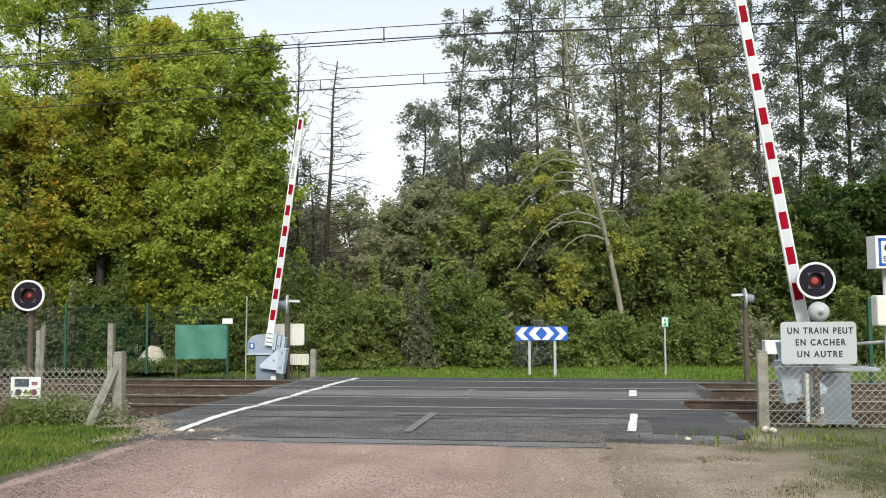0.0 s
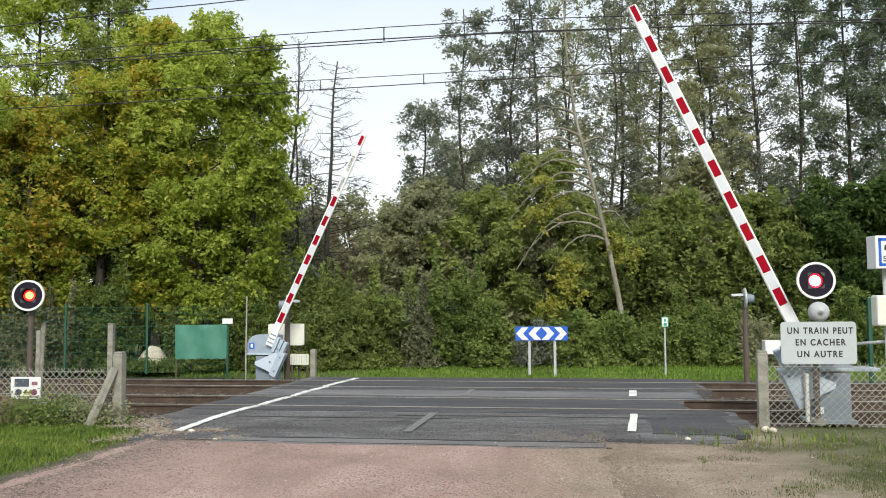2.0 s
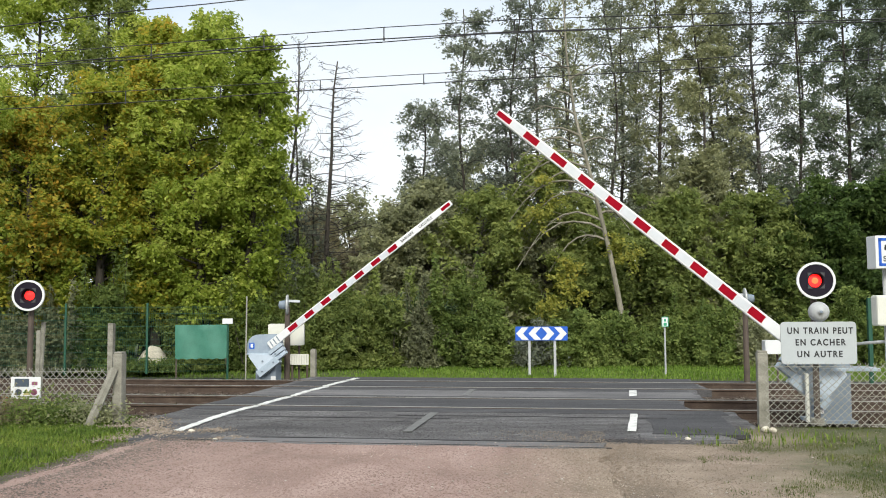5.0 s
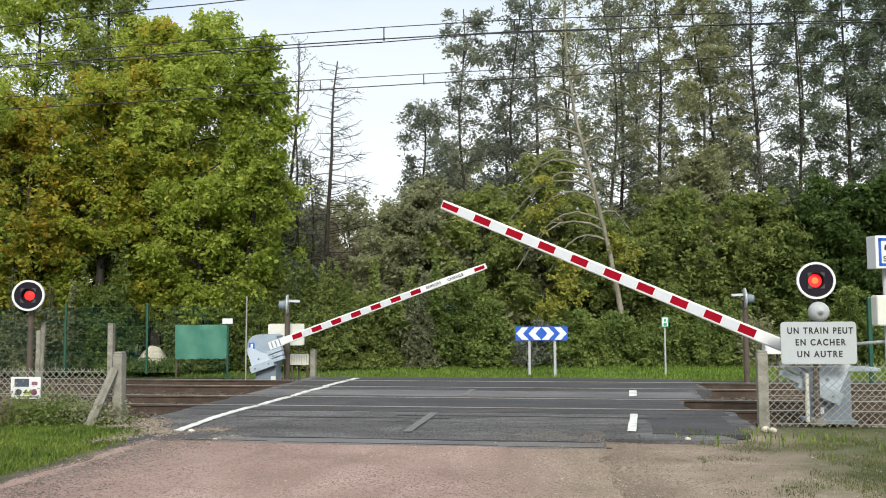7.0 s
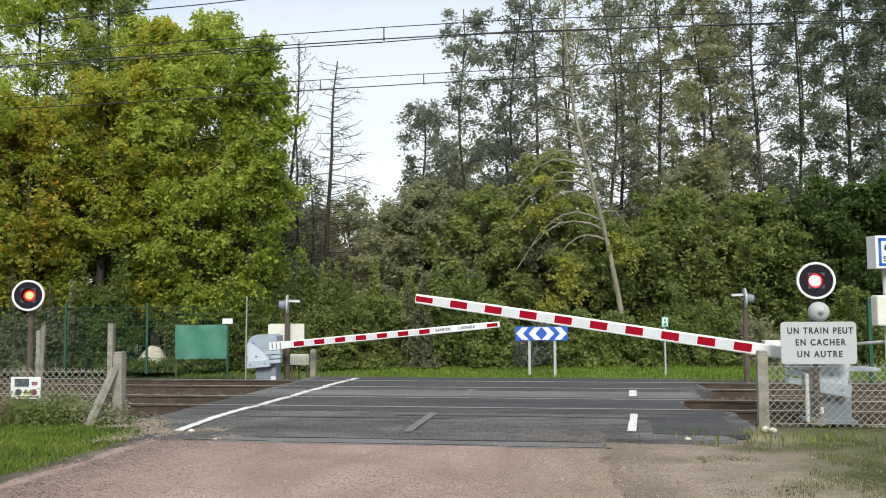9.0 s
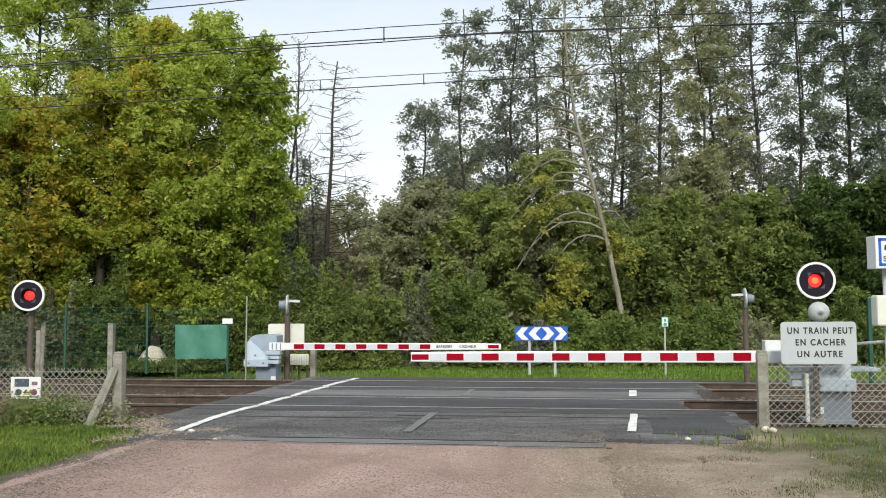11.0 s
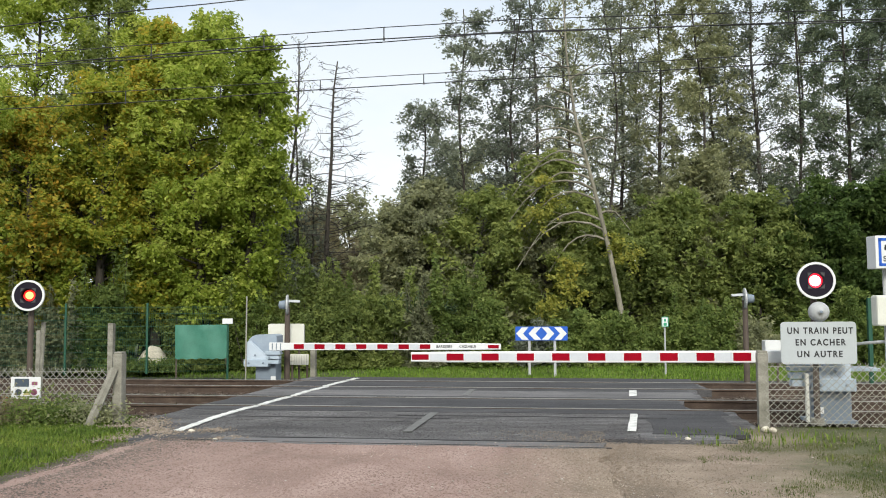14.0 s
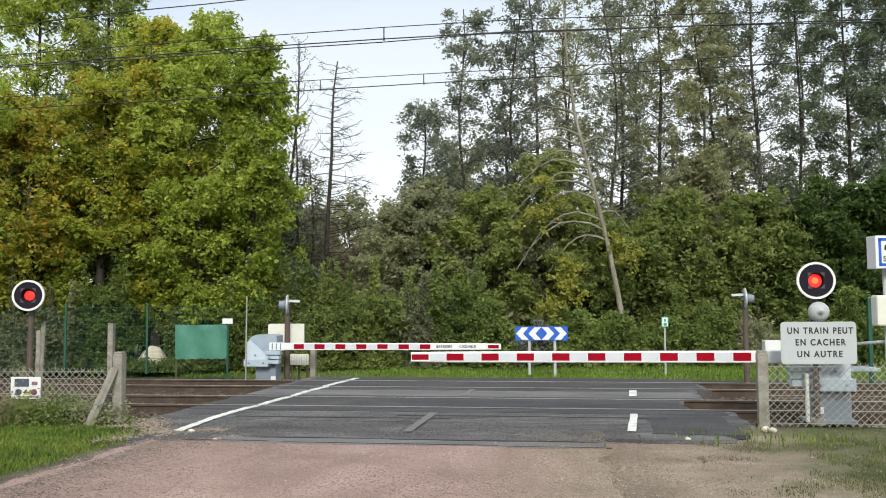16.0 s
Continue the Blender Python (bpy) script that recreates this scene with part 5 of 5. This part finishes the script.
# tall sparse trees on the other half
TALL = "tall slender tree with sparse dark green leaves"
TALL_OLIVE = "tall slender tree with thinning olive leaves"
for i, (x, y, h, sp, nl, mt, ln) in enumerate((
        (1.0, 35.5, 14.5, 2.3, 24000, L_DARK, -0.2), (-0.4, 38, 11.0, 1.9, 19000, L_DARK, -0.6), (2.3, 38, 10.5, 2.1, 14000, L_DARK, 0.5), (3.0, 35, 15.2, 1.6, 13000, L_DARK, 0.2), (4.1, 37, 18.0, 2.0, 16000, L_DARK, -0.4),
        (5.4, 38, 17.0, 1.9, 13000, L_OLIVE, -0.3), (6.6, 36.5, 16.5, 1.8, 12000, L_DARK, 0.2), (7.7, 39, 17.5, 2.0, 13000, L_OLIVE, -0.3), (9.0, 37.5, 18.0, 2.1, 22000, L_OLIVE, 0.2),
        (10.6, 36, 16.5, 2.2, 33000, L_OLIVE, -0.3), (11.9, 38, 18.0, 2.1, 28000, L_OLIVE, -0.2), (13.2, 36.5, 18.5, 1.9, 17000, L_DARK, 0.3), (14.8, 37, 18.5, 2.0, 27000, L_SHADE, 0.3), (16.3, 36, 18.0, 2.1, 36000, L_SHADE, 0.2),
        (17.8, 35.5, 17.5, 2.1, 38000, L_SHADE, 0.2), (19.3, 36, 17.5, 2.3, 30000, L_SHADE, 0.2), (6.0, 43, 16.5, 2.3, 15000, L_OLIVE, 0.3), (9.8, 44, 17.5, 2.5, 16000, L_OLIVE, -0.3), (13.4, 43, 17.0, 2.4, 15000, L_DARK, 0.4), (17.4, 43, 18.5, 2.6, 19000, L_OLIVE, 0.1), (20.9, 42, 18.5, 2.6, 19000, L_DARK, 0.1))):
    tree((x, y, GZ), h, sp, int(nl * 0.6), mt, TALL if mt == L_DARK else TALL_OLIVE, 30 + i, 0.075 + 0.018 * (i % 3), 0.14 + 0.05 * (i % 4), (ln * (1.2, 0.8, 1.8, -1.2)[i % 4], 0), limbs=56 + 6 * (i % 3), form="tall", clump=0.46, leaf=0.066, gaps=0.55 + 0.09 * (i % 3), wiggle=0.8, thin=0.55, twigs=(3, 6), rise=(0.0, 0.95), group="tall trees beyond the hedge", corners=3)

# lower growth below the tall trees, of uneven height
for i, (x, y, h, sp, nl, mt) in enumerate((
        (-1.8, 34.5, 5.8, 1.3, 17000, L_OLIVE), (-0.5, 34, 6.9, 1.5, 19000, L_OLIVE), (1.4, 33.5, 6.1, 1.5, 20000, L_MID), (2.6, 34.5, 5.4, 1.4, 18000, L_OLIVE), (3.8, 33.5, 8.0, 1.4, 24000, L_MID), (5.4, 34.0, 5.7, 1.4, 18000, L_MID), (7.1, 33.8, 5.2, 1.4, 18000, L_MID),
        (8.7, 33.5, 6.2, 1.5, 20000, L_MID), (10.2, 34.5, 8.2, 1.3, 19000, L_OLIVE), (11.6, 33, 6.2, 1.4, 19000, L_MID), (12.8, 33.0, 4.9, 1.4, 19000, L_HEDGE), (14.1, 32.5, 6.4, 1.5, 23000, L_DEEP), (15.4, 31.5, 6.6, 1.6, 24000, L_DEEP), (17.0, 31.5, 6.7, 1.6, 22000, L_DEEP))):
    tree((x, y, GZ), h, sp, nl, mt, "young tree with green foliage behind the hedge", 60 + i, 0.07, 0.06, limbs=40, thin=0.5, gaps=0.85, clump=0.55, leaf=0.085, wiggle=0.5, rise=(0.1, 0.9), group="young trees behind the hedge", corners=3)

# the wood closing the view behind them
for i in range(9):
    tree((-0.5 + 2.4 * i, 40 + 0.9 * (i % 2), GZ), 5.6 + 0.9 * (i * 5 % 3), 1.7, 10000, L_SHADE if i % 2 else L_OLIVE, "dense young tree in the wood behind", 200 + i, 0.08, 0.04, limbs=34, clump=0.75, leaf=0.115, thin=0.5, group="young trees in the wood", corners=3)

# far trees seen through the gap
for i, (x, y, h, sp, nl, mt) in enumerate(((-7.2, 46, 7.2, 2.0, 11000, L_BROWN), (-5.0, 48, 8.0, 2.0, 11000, L_OLIVE), (-2.6, 47, 7.2, 1.9, 11000, L_BROWN), (-0.6, 45, 8.8, 2.1, 13000, L_OLIVE), (1.5, 50, 11, 2.4, 12000, L_OLIVE), (-3.6, 40, 4.8, 1.6, 10000, L_BROWN), (-1.6, 39, 5.6, 1.6, 11000, L_OLIVE), (-6.3, 41, 5.4, 1.6, 10000, L_BROWN))):
    tree((x, y, GZ), h, sp, nl, mt, "distant tree with brownish thinning foliage", 80 + i, 0.09, 0.08, thin=0.45, limbs=38, clump=0.65, leaf=0.10, wiggle=0.5, rise=(0.3, 1.1), group="distant trees in the gap", corners=3)


def pale_tree():
    """The leaning pale tree with bare drooping boughs and a few yellow leaves."""
    t = thing("tree", (6.38, 31.2, GZ), "leaning pale tree with bare drooping boughs", "tree")
    base = Vector((6.38, 31.2, GZ))
    path = [Vector(p) - base for p in ((6.38, 31.2, GZ), (6.26, 31.2, 0.93), (5.83, 31.2, 3.44), (5.29, 31.2, 5.8), (4.68, 31.3, 8.4), (4.44, 31.4, 10.5), (4.35, 31.5, 13))]
    g = Geo()
    g.tube(path, [0.13, 0.105, 0.085, 0.07, 0.055, 0.04, 0.018], 9)
    rng = random.Random(5)
    tips = []
    for f, reach, drop in ((2.2, 2.0, 1.5), (2.5, 2.6, 1.6), (2.8, 2.4, 1.3), (3.1, 2.2, 1.2), (3.4, 1.9, 0.9), (3.7, 2.0, 0.7), (2.35, 3.1, 2.0), (2.95, 3.0, 1.7), (3.25, 2.7, 1.5), (3.55, 2.5, 1.3), (4.0, 1.6, 0.3), (4.3, 1.5, 0.2), (2.6, -1.0, 0.8), (3.6, -1.2, 0.3), (4.6, -1.0, -0.3), (4.8, 1.1, -0.3), (5.3, 0.8, -0.4)):
        i = min(int(f), 5)
        p0 = path[i].lerp(path[i + 1], f - i)
        pts = [p0]
        for k in range(1, 7):
            q = k / 6
            pts.append(p0 + Vector((-reach * q, rng.uniform(-0.2, 0.2), 0.5 * math.sin(q * 2.2) * abs(reach) * 0.5 - drop * q ** 2.2)))
        g.tube(pts, [0.042 * (1 - 0.85 * k / 6) + 0.007 for k in range(7)], 5, cap=False)
        for k in range(7):
            q = rng.randrange(1, 6)
            d = Vector((-reach * rng.uniform(0.05, 0.3), rng.uniform(-0.3, 0.3), rng.uniform(-0.55, 0.25)))
            g.tube([pts[q], pts[q] + d * 0.6 + Vector((0, 0, 0.06)), pts[q] + d], [0.012, 0.009, 0.004], 4, cap=False)
        tips.append(pts[-1])
    part("trunk", g, M_PALEBARK, t, "pale grey bare trunk and boughs", smooth=True)
    r = np.random.default_rng(3)
    c = np.array([(-2.1, -0.2, 2.6), (-2.4, -0.2, 2.9), (-2.6, -0.2, 2.2), (-1.9, -0.2, 3.2), (-2.9, -0.2, 1.9), (-2.2, -0.3, 3.5), (-3.0, 0, 5.2), (-2.6, 0, 5.6), (-0.2, 0, 4.2), (0.2, 0, 3.6), (-2.9, 0, 6.4), (-1.5, -0.1, 2.3)])
    v, f = leaf_cloud(r, c, np.array([0.5, 0.5, 0.5, 0.45, 0.45, 0.4, 0.7, 0.6, 0.6, 0.6, 0.5, 0.4]), 3000, 0.07, 0.9)
    o = new("crown", from_arrays("crown", v, f, L_YELLOW))
    o.parent = t
    o["label"] = "few yellow leaves"


pale_tree()


# ---- hedge and bushes ----
def bush(place, w, d, h, leaves, mat, label, seed, leaf=0.075, shoots=0, bumpy=0.55, group="bushes along the far verge", floor=0.0):
    """A bush: stems fanning from the ground, leaf clumps over an uneven mound, and some upright shoots."""
    rng = np.random.default_rng(seed)
    t = thing("bush", place, label, "bush", group)
    g = Geo()
    n = int(14 + w * 9)
    cs, ss = [], []
    for j in range(n):
        a, r = rng.uniform(0, 6.28), math.sqrt(rng.random())
        x, y = w * r * math.cos(a), d * r * math.sin(a)
        top = h * (1 - 0.55 * r ** 2.2) * (1 + bumpy * noise.noise((x * 1.1 + seed, y * 1.1, 0)))
        for z in (top * rng.uniform(0.85, 1.0), top * rng.uniform(0.35, 0.8), top * rng.uniform(floor, 0.45)):
            cs.append((x * (1 + 0.1 * rng.normal()), y, max(0.16, z - 0.15)))
            ss.append(rng.uniform(0.22, 0.58))
        if j % 3 == 0:
            g.tube([(x * 0.25, y * 0.25, 0), (x * 0.7, y * 0.7, top * 0.5), (x, y, top * 0.9)], [0.025, 0.016, 0.006], 5, cap=False)
    for j in range(shoots):
        x, y = rng.uniform(-w, w) * 0.85, rng.uniform(-d, d) * 0.6
        z0, z1 = h * 0.7, h * rng.uniform(1.15, 1.55)
        g.tube([(x, y, z0), (x + rng.normal(0, 0.06), y, z1)], [0.014, 0.005], 5, cap=False)
        for k in range(9):
            cs.append((x, y, z0 + (z1 - z0) * k / 8))
            ss.append(0.25 * (1.15 - 0.75 * k / 8))
    part("branchwork", g, M_BARK, t, "thin brown stems")
    v, f = leaf_cloud(rng, np.array(cs), np.array(ss), int(leaves * 1.6), leaf * 0.85, 0.8, 0.25, corners=3)
    v[:, 2] = np.maximum(v[:, 2], 0.01)
    o = new("foliage", from_arrays("foliage", v, f, mat))
    o.parent = t
    return t


BUSH = "dense green bush on the grass verge"
for i, (x, y, w, d, h, nl, mt, sh) in enumerate((
        (-4.5, 29.2, 1.1, 0.9, 2.5, 15000, L_MID, 12), (-3.0, 29.0, 1.1, 0.9, 2.3, 14000, L_MID, 10), (-1.7, 29.2, 0.9, 0.9, 2.2, 11000, L_MID, 5), (-0.5, 29.2, 0.9, 0.8, 1.9, 10000, L_OLIVE, 3),
        (0.55, 29.0, 1.0, 0.9, 2.5, 13000, L_HEDGE, 4), (1.7, 28.9, 0.9, 0.9, 1.9, 10000, L_HEDGE, 0), (2.9, 29.0, 1.0, 0.9, 1.5, 10000, L_DARK, 0), (4.3, 28.9, 1.0, 0.8, 1.6, 10000, L_HEDGE, 0),
        (5.7, 28.9, 1.0, 0.8, 1.65, 10000, L_HEDGE, 0), (7.1, 28.8, 1.0, 0.8, 1.6, 10000, L_HEDGE, 1), (8.5, 28.7, 1.0, 0.9, 1.75, 10000, L_HEDGE, 2), (9.9, 28.6, 1.0, 0.9, 1.55, 10000, L_OLIVE, 0),
        (11.4, 28.4, 1.1, 0.9, 1.8, 10000, L_HEDGE, 0), (13.0, 28.2, 1.2, 0.9, 2.2, 11000, L_HEDGE, 0), (14.8, 28.0, 1.2, 0.9, 2.2, 10000, L_HEDGE, 0))):
    bush((x, y, -0.3), w, d, h, nl, mt, BUSH, 100 + i, shoots=sh)
SCRUB = "thin scrubby bush behind the green fence"
for i, (x, y, w, d, h, nl, mt, sh) in enumerate(((-14.0, 27.2, 1.3, 0.8, 1.9, 8000, L_OLIVE, 2), (-12.0, 27.0, 1.2, 0.8, 2.1, 8000, L_OLIVE, 3), (-10.4, 27.4, 0.9, 0.8, 2.6, 8000, L_HEDGE, 3), (-16.2, 27.2, 1.3, 0.8, 2.2, 8000, L_MID, 2), (-13.6, 29.5, 1.6, 0.8, 3.0, 9000, L_MID, 2), (-6.1, 28.2, 1.1, 0.7, 1.9, 9000, L_HEDGE, 3), (-8.0, 28.3, 0.9, 0.7, 1.8, 6000, L_MID, 0))):
    bush((x, y, -0.3), w, d, h, nl, mt, SCRUB, 140 + i, leaf=0.07, shoots=sh, group="scrub behind the fence")
bush((-8.9, 27.1, -0.3), 0.8, 0.25, 0.42, 2600, L_HEDGE, "low weeds before the sandy heap", 158, leaf=0.05, group="scrub behind the fence")
# weeds below the chain-link fence
for i, (u, v, w, h, nl, mt) in enumerate(((-8.6, 11.45, 0.45, 0.34, 2200, L_HEDGE), (-7.7, 11.4, 0.4, 0.38, 2200, L_BROWN), (-7.0, 11.5, 0.4, 0.28, 1800, L_HEDGE), (-9.6, 11.4, 0.5, 0.4, 2200, L_HEDGE), (-8.2, 11.3, 0.4, 0.3, 2000, L_RUSSET), (-7.3, 11.35, 0.35, 0.26, 1800, L_HEDGE), (-6.6, 11.5, 0.3, 0.24, 1500, L_OLIVE), (-9.0, 11.2, 0.5, 0.3, 2000, L_HEDGE))):
    q = uv(u, v, -0.06)
    bush(tuple(q), w, 0.2, h, nl, mt, "low weeds growing through the fence", 160 + i, leaf=0.028, group="weeds at the fence")


# ---- motion ----
NEAR_UP = [(0, 81.01), (0.2, 80.62), (0.5, 78.87), (1, 74.38), (1.5, 69.99), (2, 65.12), (2.5, 60.64), (3, 56.46), (3.5, 52.48), (4, 48.1), (4.2, 46.34), (6.3, 28.9), (6.5, 27.33), (7, 23.36), (7.5, 19.6), (8, 15.78), (8.5, 12.26), (9, 8.7), (9.2, 7.31), (9.8, 3.19), (10.3, 0.41), (10.5, 0.0), (16, 0.0)]
FAR_UP = [(0, 81.98), (0.2, 81.77), (0.5, 80.5), (1, 75.23), (1.5, 70.18), (2, 65.19), (2.5, 60.24), (3, 55.7), (3.5, 51.16), (4, 46.41), (4.2, 44.55), (6.3, 25.63), (6.5, 23.9), (7, 19.55), (7.5, 15.39), (8, 11.51), (8.5, 8.1), (9, 5.27), (9.2, 4.14), (9.8, 1.13), (10.2, 0.09), (10.4, 0.0), (16, 0.0)]


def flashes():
    """Turning angles of the added drums that stand in for blinking: full light for 0.4 s of every 0.8535 s, glimmering
    before and after it.
    """
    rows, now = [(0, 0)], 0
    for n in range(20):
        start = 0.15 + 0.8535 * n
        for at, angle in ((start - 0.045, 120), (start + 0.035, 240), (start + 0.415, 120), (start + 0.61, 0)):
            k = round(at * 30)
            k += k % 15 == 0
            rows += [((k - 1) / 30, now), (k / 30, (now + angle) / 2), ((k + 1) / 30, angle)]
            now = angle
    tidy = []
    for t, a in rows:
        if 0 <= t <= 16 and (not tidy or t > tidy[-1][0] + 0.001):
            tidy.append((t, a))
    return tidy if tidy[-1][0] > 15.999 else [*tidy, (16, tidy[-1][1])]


def motions():
    for boom, s, rows in ((NEAR_BOOM, -1, NEAR_UP), (FAR_BOOM, 1, FAR_UP)):
        walk(boom, [(t, Matrix.Translation((0, -0.16, 0.93)) @ Matrix.Rotation(radians(-s * a), 4, "Y")) for t, a in rows])
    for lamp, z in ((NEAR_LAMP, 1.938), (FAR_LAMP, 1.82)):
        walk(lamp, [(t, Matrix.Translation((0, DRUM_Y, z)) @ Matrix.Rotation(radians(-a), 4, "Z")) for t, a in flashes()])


motions()
